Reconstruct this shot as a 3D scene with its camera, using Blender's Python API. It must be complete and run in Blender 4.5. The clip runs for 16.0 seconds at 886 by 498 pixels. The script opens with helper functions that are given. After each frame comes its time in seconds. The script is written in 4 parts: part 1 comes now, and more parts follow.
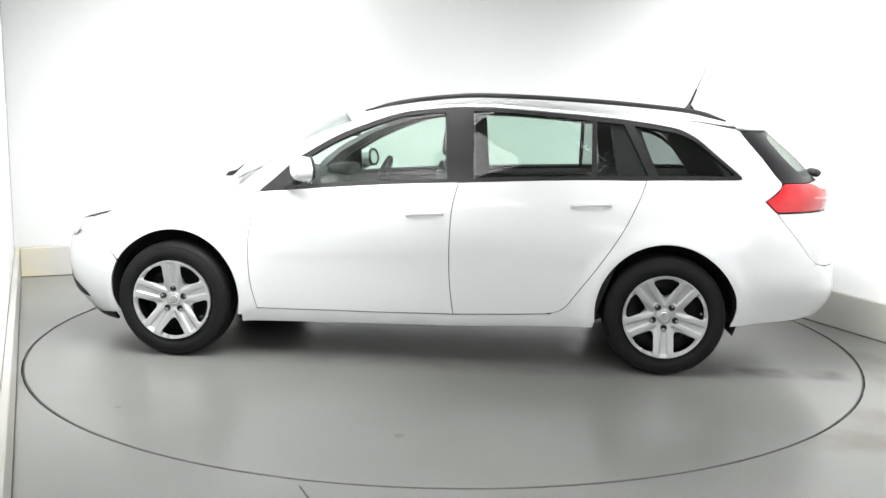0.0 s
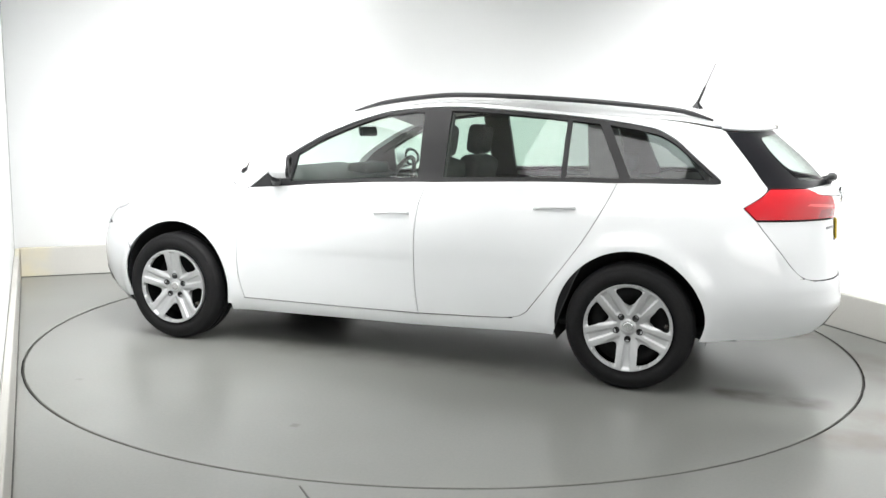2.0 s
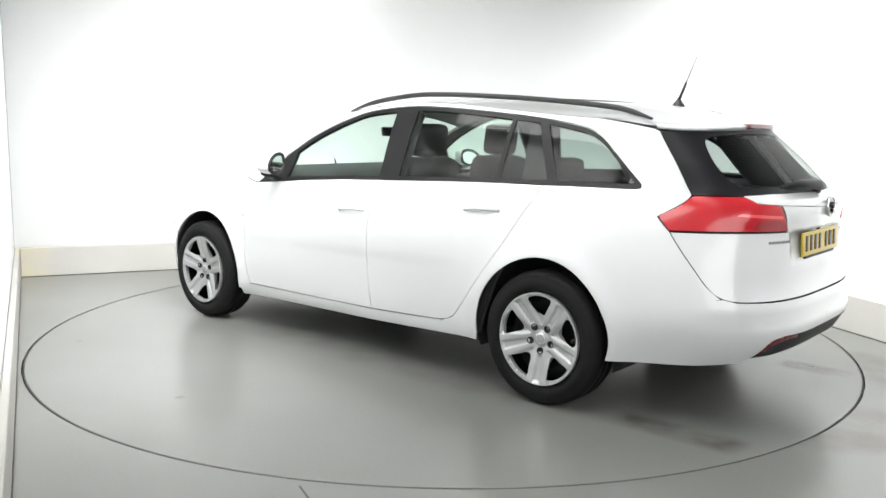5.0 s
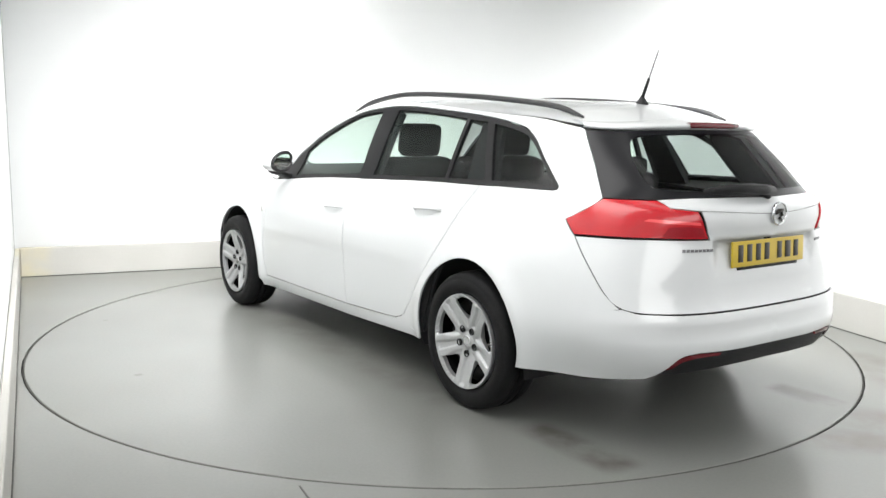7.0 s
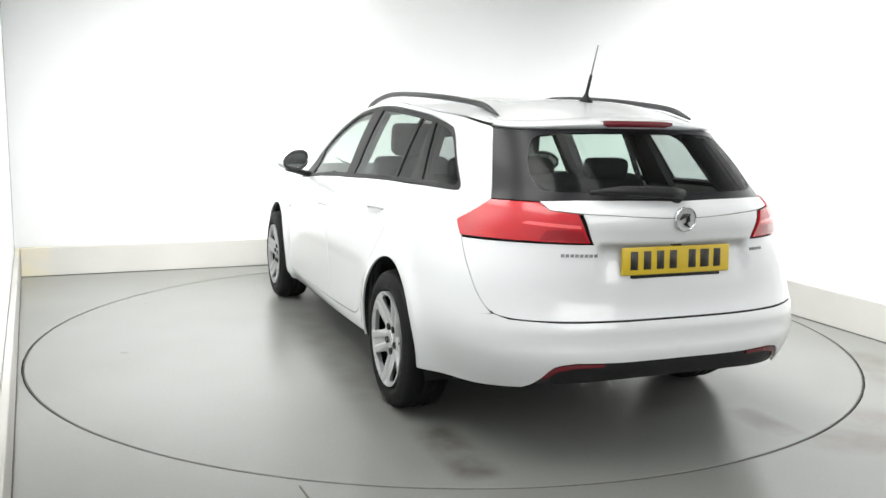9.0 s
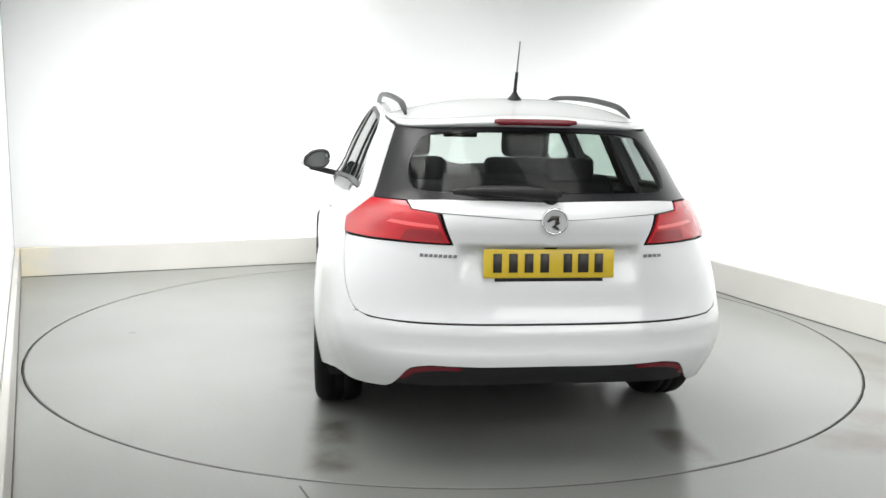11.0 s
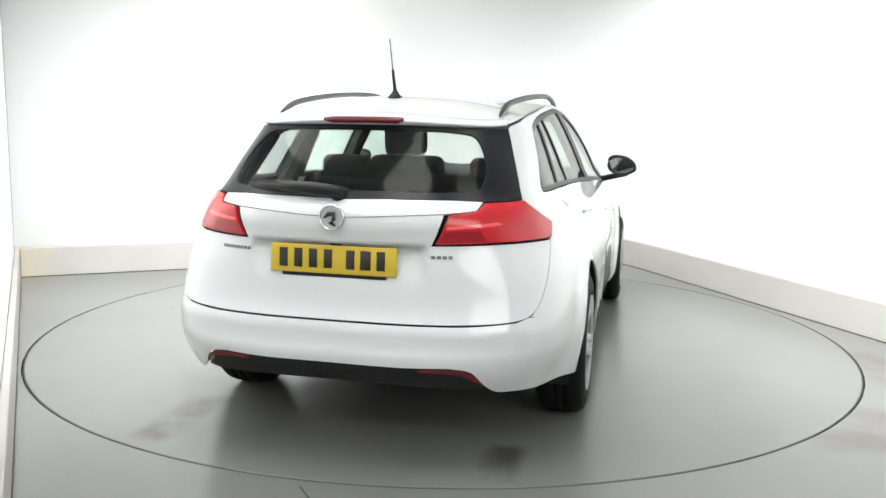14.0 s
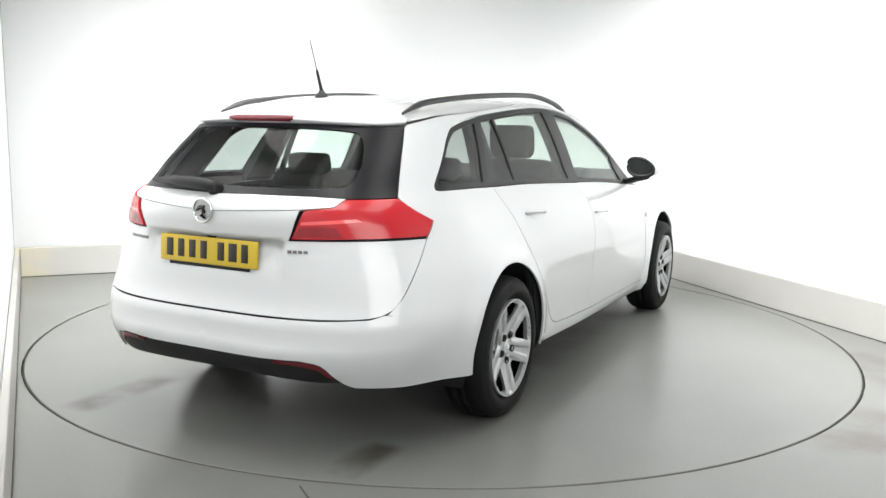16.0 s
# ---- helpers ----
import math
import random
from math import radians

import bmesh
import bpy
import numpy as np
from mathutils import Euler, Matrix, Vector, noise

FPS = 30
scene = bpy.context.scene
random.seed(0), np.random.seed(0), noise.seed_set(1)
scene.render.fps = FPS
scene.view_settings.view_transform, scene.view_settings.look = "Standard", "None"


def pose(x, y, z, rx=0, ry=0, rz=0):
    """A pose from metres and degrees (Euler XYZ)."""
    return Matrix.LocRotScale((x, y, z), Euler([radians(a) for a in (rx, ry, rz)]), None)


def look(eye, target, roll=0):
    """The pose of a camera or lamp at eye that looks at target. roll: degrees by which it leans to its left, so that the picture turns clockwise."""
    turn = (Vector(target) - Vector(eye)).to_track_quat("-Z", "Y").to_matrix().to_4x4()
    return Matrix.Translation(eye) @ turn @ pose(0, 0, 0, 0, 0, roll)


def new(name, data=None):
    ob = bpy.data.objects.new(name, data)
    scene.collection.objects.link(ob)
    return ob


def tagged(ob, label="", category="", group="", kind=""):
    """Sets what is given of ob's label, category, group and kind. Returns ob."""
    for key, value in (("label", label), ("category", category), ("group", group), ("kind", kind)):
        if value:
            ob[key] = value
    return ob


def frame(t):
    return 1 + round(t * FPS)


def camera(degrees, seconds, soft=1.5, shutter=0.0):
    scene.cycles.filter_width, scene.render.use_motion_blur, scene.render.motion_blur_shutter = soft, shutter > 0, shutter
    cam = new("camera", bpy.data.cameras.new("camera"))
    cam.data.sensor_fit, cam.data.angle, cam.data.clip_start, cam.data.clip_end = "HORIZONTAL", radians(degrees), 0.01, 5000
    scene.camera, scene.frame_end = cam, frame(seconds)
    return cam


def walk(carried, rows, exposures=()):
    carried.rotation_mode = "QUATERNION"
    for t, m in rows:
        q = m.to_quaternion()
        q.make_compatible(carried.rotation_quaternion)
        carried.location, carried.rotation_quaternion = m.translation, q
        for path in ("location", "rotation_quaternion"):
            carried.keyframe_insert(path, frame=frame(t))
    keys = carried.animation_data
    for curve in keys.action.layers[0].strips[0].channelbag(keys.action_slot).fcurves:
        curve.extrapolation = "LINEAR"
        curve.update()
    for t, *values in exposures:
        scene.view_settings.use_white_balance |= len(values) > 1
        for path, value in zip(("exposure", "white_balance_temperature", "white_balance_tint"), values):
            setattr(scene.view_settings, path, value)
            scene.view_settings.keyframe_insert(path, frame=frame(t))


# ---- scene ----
from mathutils import geometry

# ---- camera: it stands still beside the wall of a turntable studio ----
cam = camera(55.0, 16.0, soft=1.5)
EYE, AIM = (0.0, -5.549, 1.382), (-0.01253, -1.59218, 0.79600)
walk(cam, [(0.0, look(EYE, AIM, 0.98)), (16.0, look(EYE, AIM, 0.98))])

# ---- light: unseen soft boxes added to light the set, and a dim grey world ----
scene.view_settings.exposure = -0.34
world = bpy.data.worlds.new("studio_world")
scene.world = world
world.use_nodes = True
world.node_tree.nodes["Background"].inputs[0].default_value = (0.9, 0.95, 1.0, 1)
world.node_tree.nodes["Background"].inputs[1].default_value = 0.05
CEILING = 3.6
# place, size, watts, the point each box is aimed at and the spread of its grid
# the third fills the car from behind the camera, the last four brighten the walls
ADDED_SOFT_BOXES = [((-0.9, -2.0, 3.45), (1.5, 4.0), 135, (-0.9, -2.0, 0), 180), ((1.3, -1.6, 3.45), (1.5, 4.0), 66, (1.3, -1.6, 0), 180), ((2.6, -6.05, 2.5), (3.0, 1.9), 86, (-0.2, -1.2, 0.5), 180),
              ((-0.6, 0.4, 3.02), (4.0, 1.6), 98, (-1.6, 2.6, 0.3), 85), ((0.7, 0.4, 3.02), (1.6, 4.0), 104, (2.6, 1.1, 0.4), 85), ((1.9, -2.4, 3.02), (1.6, 4.0), 58, (3.6, -1.7, 0.5), 85),
              ((-0.6, -1.2, 3.02), (1.6, 3.0), 138, (-3.0, 0.4, 0.2), 110)]


# ---- materials ----
def material(name, colour, rough=0.5, metal=0.0, coat=0.0, grain=0.0, scale=40.0, bump=0.0, stain=0.0, stain_scale=2.0, spec=0.5, tint=None):
    m = bpy.data.materials.new(name)
    m.use_nodes = True
    nt = m.node_tree
    b = nt.nodes["Principled BSDF"]
    b.inputs["Base Color"].default_value = (*colour, 1)
    b.inputs["Roughness"].default_value = rough
    b.inputs["Metallic"].default_value = metal
    b.inputs["Coat Weight"].default_value = coat
    b.inputs["Coat Roughness"].default_value = 0.04
    b.inputs["Specular IOR Level"].default_value = spec
    if grain or stain or bump:
        tc = nt.nodes.new("ShaderNodeTexCoord")
        fine, wide = nt.nodes.new("ShaderNodeTexNoise"), nt.nodes.new("ShaderNodeTexNoise")
        fine.inputs["Scale"].default_value, fine.inputs["Detail"].default_value = scale, 5
        wide.inputs["Scale"].default_value, wide.inputs["Detail"].default_value = stain_scale, 2
        for n in (fine, wide):
            nt.links.new(tc.outputs["Object"], n.inputs["Vector"])
        one = nt.nodes.new("ShaderNodeMapRange")
        one.inputs[3].default_value, one.inputs[4].default_value = 1 - grain, 1 + grain
        nt.links.new(fine.outputs["Fac"], one.inputs[0])
        two = nt.nodes.new("ShaderNodeMapRange")
        two.interpolation_type = "LINEAR"
        two.inputs[1].default_value, two.inputs[2].default_value = 0.15, 0.85
        two.inputs[3].default_value, two.inputs[4].default_value = 0, stain
        nt.links.new(wide.outputs["Fac"], two.inputs[0])
        mix = nt.nodes.new("ShaderNodeMix")
        mix.data_type = "RGBA"
        mix.inputs[6].default_value = (*colour, 1)
        mix.inputs[7].default_value = (*(tint or [c * 0.5 for c in colour]), 1)
        nt.links.new(two.outputs[0], mix.inputs[0])
        mul = nt.nodes.new("ShaderNodeVectorMath")
        mul.operation = "SCALE"
        nt.links.new(mix.outputs[2], mul.inputs[0])
        nt.links.new(one.outputs[0], mul.inputs["Scale"])
        nt.links.new(mul.outputs[0], b.inputs["Base Color"])
        rr = nt.nodes.new("ShaderNodeMapRange")
        rr.inputs[3].default_value, rr.inputs[4].default_value = max(0.02, rough * 0.8), min(1, rough * 1.2)
        nt.links.new(wide.outputs["Fac"], rr.inputs[0])
        if metal == 0 and rough > 0.3:
            nt.links.new(rr.outputs[0], b.inputs["Roughness"])
        if bump:
            bp = nt.nodes.new("ShaderNodeBump")
            bp.inputs["Strength"].default_value, bp.inputs["Distance"].default_value = bump, 0.002
            nt.links.new(fine.outputs["Fac"], bp.inputs["Height"])
            nt.links.new(bp.outputs[0], b.inputs["Normal"])
    return m


def glass(name, tint, gloss=1.0):
    """A thin pane: it lets tinted light straight through and mirrors more at a slant, alike from both sides."""
    m = bpy.data.materials.new(name)
    m.use_nodes = True
    nt = m.node_tree
    nt.nodes.remove(nt.nodes["Principled BSDF"])
    clear, shine, facing, steep, gloss_share, mix = (nt.nodes.new("ShaderNode" + k) for k in ("BsdfTransparent", "BsdfGlossy", "LayerWeight", "Math", "Math", "MixShader"))
    clear.inputs[0].default_value = (*tint, 1)
    shine.inputs[0].default_value = (gloss, gloss, gloss, 1)
    shine.inputs["Roughness"].default_value = 0.02
    facing.inputs["Blend"].default_value = 0.5
    steep.operation, gloss_share.operation = "POWER", "MULTIPLY_ADD"
    steep.inputs[1].default_value = 5.0
    gloss_share.inputs[1].default_value, gloss_share.inputs[2].default_value = 0.95, 0.05
    nt.links.new(facing.outputs["Facing"], steep.inputs[0])
    nt.links.new(steep.outputs[0], gloss_share.inputs[0])
    nt.links.new(gloss_share.outputs[0], mix.inputs[0])
    nt.links.new(clear.outputs[0], mix.inputs[1])
    nt.links.new(shine.outputs[0], mix.inputs[2])
    nt.links.new(mix.outputs[0], nt.nodes["Material Output"].inputs[0])
    return m


WHITE = material("white_car_paint", (0.665, 0.68, 0.69), 0.35, coat=1.0, grain=0.01, scale=300, stain=0.10, stain_scale=1.5, tint=(0.65, 0.66, 0.66))
BLACK = material("black_gloss_trim", (0.009, 0.009, 0.010), 0.42, grain=0.1, scale=200, spec=0.3)
PLASTIC = material("black_grained_plastic", (0.012, 0.012, 0.013), 0.5, grain=0.2, scale=400, bump=0.3, spec=0.3)
RAIL = material("satin_dark_grey_rail", (0.020, 0.020, 0.022), 0.42, grain=0.1, scale=200)
FRIT = material("black_glazed_border", (0.008, 0.008, 0.010), 0.28, grain=0.1, scale=80, spec=0.25)
RUBBER = material("worn_tyre_rubber", (0.010, 0.010, 0.011), 0.62, grain=0.3, scale=90, bump=0.4, stain=0.5, stain_scale=9, tint=(0.018, 0.018, 0.017), spec=0.12)
SILVER = material("silver_painted_wheel", (0.50, 0.51, 0.52), 0.46, metal=0.6, coat=0.0, grain=0.05, scale=250, stain=0.15, stain_scale=12, tint=(0.36, 0.35, 0.33))
CHROME = material("bright_chrome", (0.75, 0.76, 0.78), 0.10, metal=1.0)
DARK = material("dark_cavity", (0.008, 0.008, 0.009), 0.8)
RED = material("red_lamp_lens", (0.52, 0.010, 0.018), 0.2, coat=0.25, grain=0.06, scale=120, stain=0.6, stain_scale=9, tint=(0.42, 0.010, 0.020))
RED_MID = material("dull_red_lamp_lens", (0.30, 0.009, 0.018), 0.14, coat=0.3, grain=0.2, scale=90)
RED_DARK = material("deep_red_lamp_lens", (0.13, 0.005, 0.012), 0.25, coat=0.3, grain=0.1, scale=160)
RED_PALE = material("pale_red_lamp_lens", (0.85, 0.10, 0.11), 0.12, coat=1.0)
CLOTH = material("charcoal_seat_cloth", (0.030, 0.031, 0.034), 0.9, grain=0.3, scale=600, bump=0.5)
TRIM = material("dark_grey_cabin_plastic", (0.028, 0.029, 0.031), 0.6, grain=0.15, scale=300, bump=0.2)
LINER = material("pale_grey_headlining", (0.42, 0.42, 0.40), 0.9, grain=0.08, scale=300)
YELLOW = material("yellow_reflective_plate", (0.60, 0.43, 0.03), 0.28, grain=0.04, scale=500, stain=0.15, stain_scale=10)
INK = material("black_ink", (0.02, 0.017, 0.012), 0.4)
GREY_INK = material("grey_badge_metal", (0.20, 0.20, 0.21), 0.3, metal=0.7)
LAMP = material("clear_lamp_cover", (0.66, 0.67, 0.68), 0.2, coat=1.0, grain=0.06, scale=40)
AMBER = material("clear_repeater_lens", (0.60, 0.60, 0.58), 0.15, coat=1.0)
PANE = glass("green_tinted_window_glass", (0.71, 0.83, 0.765), 0.65)
# tint deepened so the glass itself carries the dimness of the rear cabin
PANE_DARK = glass("tinted_glass_darkened_for_cabin", (0.44, 0.48, 0.47), 0.65)
PANE_REAR = glass("lightly_tinted_rear_glass", (0.80, 0.86, 0.83), 0.30)
SCREEN = glass("clear_windscreen_glass", (0.86, 0.90, 0.88), 1.0)
MIRROR = material("mirror_glass", (0.85, 0.86, 0.87), 0.02, metal=1.0)
WALL = material("white_studio_wall_paint", (0.86, 0.87, 0.87), 0.7, grain=0.01, scale=60, stain=0.06, stain_scale=0.6, tint=(0.80, 0.81, 0.80))
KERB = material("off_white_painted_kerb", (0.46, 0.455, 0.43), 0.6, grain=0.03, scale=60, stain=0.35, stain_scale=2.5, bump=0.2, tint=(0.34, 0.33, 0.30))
FLOOR = material("grey_green_painted_floor", (0.208, 0.214, 0.202), 0.26, grain=0.06, scale=70, stain=0.6, stain_scale=0.9, bump=0.05, tint=(0.165, 0.166, 0.150), spec=0.5)
GROOVE = material("dirty_joint", (0.05, 0.05, 0.045), 0.8, grain=0.3, scale=50)


def dirtied(base, name, patches, colour, strength):
    """A copy of a material with blotchy dirt in soft boxes (x, y, half x, half y, soft, strength)."""
    m = base.copy()
    m.name = name
    nt = m.node_tree
    b = nt.nodes["Principled BSDF"]
    src = b.inputs["Base Color"].links[0].from_socket
    tc, sep = nt.nodes.new("ShaderNodeTexCoord"), nt.nodes.new("ShaderNodeSeparateXYZ")
    nt.links.new(tc.outputs["Object"], sep.inputs[0])

    def calc(op, a, c=None):
        n = nt.nodes.new("ShaderNodeMath")
        n.operation = op
        for i, v in enumerate((a, c)):
            if isinstance(v, (int, float)):
                n.inputs[i].default_value = v
            elif v is not None:
                nt.links.new(v, n.inputs[i])
        return n.outputs[0]

    def band(v, centre, half, soft):
        n = nt.nodes.new("ShaderNodeMapRange")
        n.interpolation_type = "SMOOTHSTEP"
        n.inputs[1].default_value, n.inputs[2].default_value = half, half + soft
        n.inputs[3].default_value, n.inputs[4].default_value = 1, 0
        nt.links.new(calc("ABSOLUTE", calc("SUBTRACT", v, centre)), n.inputs[0])
        return n.outputs[0]
    blotch = nt.nodes.new("ShaderNodeTexNoise")
    blotch.inputs["Scale"].default_value, blotch.inputs["Detail"].default_value = 4.0, 8
    nt.links.new(tc.outputs["Object"], blotch.inputs["Vector"])
    blot = nt.nodes.new("ShaderNodeMapRange")
    blot.interpolation_type = "SMOOTHSTEP"
    blot.inputs[1].default_value, blot.inputs[2].default_value = 0.20, 0.75
    nt.links.new(blotch.outputs["Fac"], blot.inputs[0])
    total = None
    for x, y, hx, hy, soft, much in patches:
        one = calc("MULTIPLY", calc("MULTIPLY", band(sep.outputs[0], x, hx, soft), band(sep.outputs[1], y, hy, soft)), much)
        total = one if total is None else calc("MAXIMUM", total, one)
    fac = calc("MULTIPLY", calc("MULTIPLY", total, blot.outputs[0]), strength)
    mix = nt.nodes.new("ShaderNodeMix")
    mix.data_type = "RGBA"
    nt.links.new(fac, mix.inputs[0])
    nt.links.new(src, mix.inputs[6])
    mix.inputs[7].default_value = (*colour, 1)
    nt.links.new(mix.outputs[2], b.inputs["Base Color"])
    return m


TABLE = dirtied(FLOOR, "turntable_paint_with_tyre_marks", [(2.06, -0.75, 0.24, 0.03, 0.11, 1.0), (2.16, 0.775, 0.11, 0.035, 0.09, 1.0), (2.33, 0.79, 0.03, 0.04, 0.05, 0.8), (0.0, 0.85, 1.0, 0.03, 0.2, 0.35), (0.1, -0.85, 1.1, 0.03, 0.2, 0.35),
                                                           (-1.38, -1.87, 0.012, 0.008, 0.015, 1.0), (0.02, -2.04, 0.010, 0.010, 0.02, 0.6)], (0.060, 0.054, 0.044), 0.75)
FLOOR = dirtied(FLOOR, "stained_grey_green_floor", [(1.88, -1.88, 0.16, 0.05, 0.16, 1.0), (2.15, -1.65, 0.10, 0.12, 0.2, 0.8), (2.55, -0.75, 0.05, 0.3, 0.2, 0.5)], (0.115, 0.100, 0.082), 0.9)
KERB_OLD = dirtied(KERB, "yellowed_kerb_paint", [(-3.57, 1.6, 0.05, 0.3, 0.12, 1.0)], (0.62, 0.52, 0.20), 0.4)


# ---- body surface of the car: u runs round the flank from nose to tail, z is the height ----
XA, XB = 2.9, -0.1
NR, NF = 2.8, 2.4


def spline(knots):
    """A smooth curve through (a, b) knots that does not overshoot."""
    ks = np.array(knots, float)
    a, b = ks[:, 0], ks[:, 1]
    d = np.diff(b) / np.diff(a)
    m = np.concatenate(([d[0]], (d[1:] + d[:-1]) / 2, [d[-1]]))
    m[1:-1][d[1:] * d[:-1] <= 0] = 0
    for i in range(len(d)):
        lim = 3 * abs(d[i])
        m[i] = max(-lim, min(lim, m[i]))
        m[i + 1] = max(-lim, min(lim, m[i + 1]))

    def f(x):
        if x <= a[0]:
            return float(b[0] + m[0] * (x - a[0]))
        if x >= a[-1]:
            return float(b[-1] + m[-1] * (x - a[-1]))
        i = int(np.searchsorted(a, x)) - 1
        i = max(0, min(i, len(d) - 1))
        h = a[i + 1] - a[i]
        s = (x - a[i]) / h
        return float((2*s**3 - 3*s*s + 1) * b[i] + (s**3 - 2*s*s + s) * h * m[i] + (3*s*s - 2*s**3) * b[i + 1] + (s**3 - s*s) * h * m[i + 1])
    return f


def ease(x):
    x = max(0.0, min(1.0, x))
    return x * x * (3 - 2 * x)


section = spline([(0.14, 0.84), (0.19, 0.885), (0.25, 0.912), (0.33, 0.922), (0.55, 0.932), (0.70, 0.935), (0.82, 0.92), (0.92, 0.885),
                  (1.00, 0.835), (1.06, 0.795), (1.20, 0.728), (1.32, 0.665), (1.42, 0.605), (1.50, 0.54)])
tail_x = spline([(0.14, 3.62), (0.22, 3.74), (0.34, 3.85), (0.425, 3.880), (0.455, 3.881), (0.50, 3.872), (0.56, 3.868), (0.60, 3.850), (0.65, 3.835), (0.76, 3.828), (0.88, 3.828), (0.97, 3.846),
                 (1.025, 3.828), (1.05, 3.786), (1.07, 3.765), (1.20, 3.645), (1.33, 3.50), (1.40, 3.42), (1.5, 3.3)])
nose_x = spline([(0.14, -0.78), (0.30, -0.92), (0.48, -0.965), (0.64, -0.93), (0.74, -0.86), (0.82, -0.72), (0.95, -0.40), (1.05, -0.2)])


def squareness(z):
    """How square the corner of the tail is at the height z."""
    return NR + 0.5 * (1 - ease((z - 0.6) / 0.35))


def flank(x, z):
    """Half the width of the body at x and z."""
    hi = ease((z - 0.45) / 0.45)
    k = 1 - (0.012 + 0.045 * hi) * ease((x - 1.5) / 1.4) - (-0.022 + 0.060 * hi) * ease((1.3 - x) / 1.4)
    y = section(z) * k
    edge = 0.61 + 0.022 * (x - 0.45)
    y -= 0.004 * ease((edge - z) / 0.07) * ease((z - 0.26) / 0.25) * ease((x - 0.40) / 0.10) * ease((2.50 - x) / 0.35)
    return y


def flare(x, z):
    """The lip of the wheel arches stands a little proud."""
    return sum(0.022 * math.exp(-((math.hypot(x - cx, z - 0.32) - 0.40) / 0.06) ** 2) * ease((0.95 - z) / 0.2) for cx in (0.0, 2.815))


def arc_table(length, width, n):
    phi = np.linspace(0, math.pi / 2, 400)
    x, y = length * np.sin(phi) ** (2 / n), width * np.cos(phi) ** (2 / n)
    return np.concatenate(([0], np.cumsum(np.hypot(np.diff(x), np.diff(y))))), phi


ARC_R, PHI = arc_table(0.96, 0.84, NR)
ARC_F, _ = arc_table(0.85, 0.88, NF)
U_TAIL, U_NOSE = XA + ARC_R[-1], XB - ARC_F[-1]


def skin(u, z):
    """The point of the car's right flank at (u, z): y is positive."""
    if u > XA:
        phi = float(np.interp(u - XA, ARC_R, PHI))
        w, n = max(0.0, math.cos(phi)) ** (2 / NR), squareness(z)
        round_x, square_x = math.sin(phi) ** (2 / NR), max(0.0, 1 - w ** n) ** (1 / n)
        tuck = 1 - 0.065 * ease((u - 3.10) / 0.35) * (1 - ease((z - 0.25) / 0.27))
        x = XA + (tail_x(z) - XA) * (round_x + (square_x - round_x) * ease((u - 3.2) / 0.35))
        return Vector((x, flank(XA, z) * w * tuck + flare(x, z) * ease(w * 4 - 2.5), z))
    if u < XB:
        phi = float(np.interp(XB - u, ARC_F, PHI))
        x, w = XB - (XB - nose_x(z)) * math.sin(phi) ** (2 / NF), max(0.0, math.cos(phi)) ** (2 / NF)
        return Vector((x, flank(XB, z) * w + flare(x, z) * ease(w * 4 - 2.5), z))
    return Vector((u, flank(u, z) + flare(u, z), z))


# ---- mesh tools ----
def part(name, bm, mat, parent=None, label="", smooth=True):
    """Links a bmesh as one mesh object, under a thing or a part."""
    me = bpy.data.meshes.new(name)
    bm.normal_update()
    for f in bm.faces:
        f.smooth = smooth
    layer, sort = bm.verts.layers.float_vector.get("facing"), bm.faces.layers.int.get("sort")
    normals = [tuple(v[layer]) if f[sort] == 1 else tuple(-v[layer]) if f[sort] == 2 else tuple(f.normal) for f in bm.faces for v in f.verts] if layer else None
    bm.to_mesh(me)
    bm.free()
    if normals:
        me.normals_split_custom_set(normals)
    me.materials.append(mat)
    ob = new(name, me)
    ob.parent = parent
    return tagged(ob, label)


def hub_empty(name, parent=None):
    ob = new(name)
    ob.empty_display_size = 0.1
    ob.parent = parent
    return ob


def box(bm, size, m, bevel=0.0, segments=2):
    """A bevelled box of that size, centred on the pose m."""
    got = bmesh.ops.create_cube(bm, size=1, matrix=m @ Matrix.Diagonal((*size, 1)))
    if bevel:
        edges = {e for v in got["verts"] for e in v.link_edges}
        bmesh.ops.bevel(bm, geom=list(edges), offset=bevel, segments=segments, affect="EDGES", profile=0.6)
    return bm


def boxed(name, size, m, mat, parent=None, label="", bevel=0.01, segments=2):
    return part(name, box(bmesh.new(), size, m, bevel, segments), mat, parent, label)


def tube(bm, pts, radius, sides=10, flat=1.0):
    """A closed tube along pts; radius is one number or one for each point."""
    rs = radius if isinstance(radius, (list, tuple)) else [radius] * len(pts)
    pts = [Vector(p) for p in pts]
    rings = []
    for i, p in enumerate(pts):
        d = (pts[min(i + 1, len(pts) - 1)] - pts[max(i - 1, 0)]).normalized()
        a = d.cross(Vector((0, 0, 1)))
        a = a.normalized() if a.length > 1e-3 else Vector((1, 0, 0))
        b = a.cross(d)
        rings.append([bm.verts.new(p + a * math.cos(t) * rs[i] + b * math.sin(t) * rs[i] * flat) for t in (2 * math.pi * k / sides for k in range(sides))])
    for r0, r1 in zip(rings, rings[1:]):
        for k in range(sides):
            bm.faces.new((r0[k], r0[(k + 1) % sides], r1[(k + 1) % sides], r1[k]))
    bm.faces.new(rings[0][::-1])
    bm.faces.new(rings[-1])
    return bm


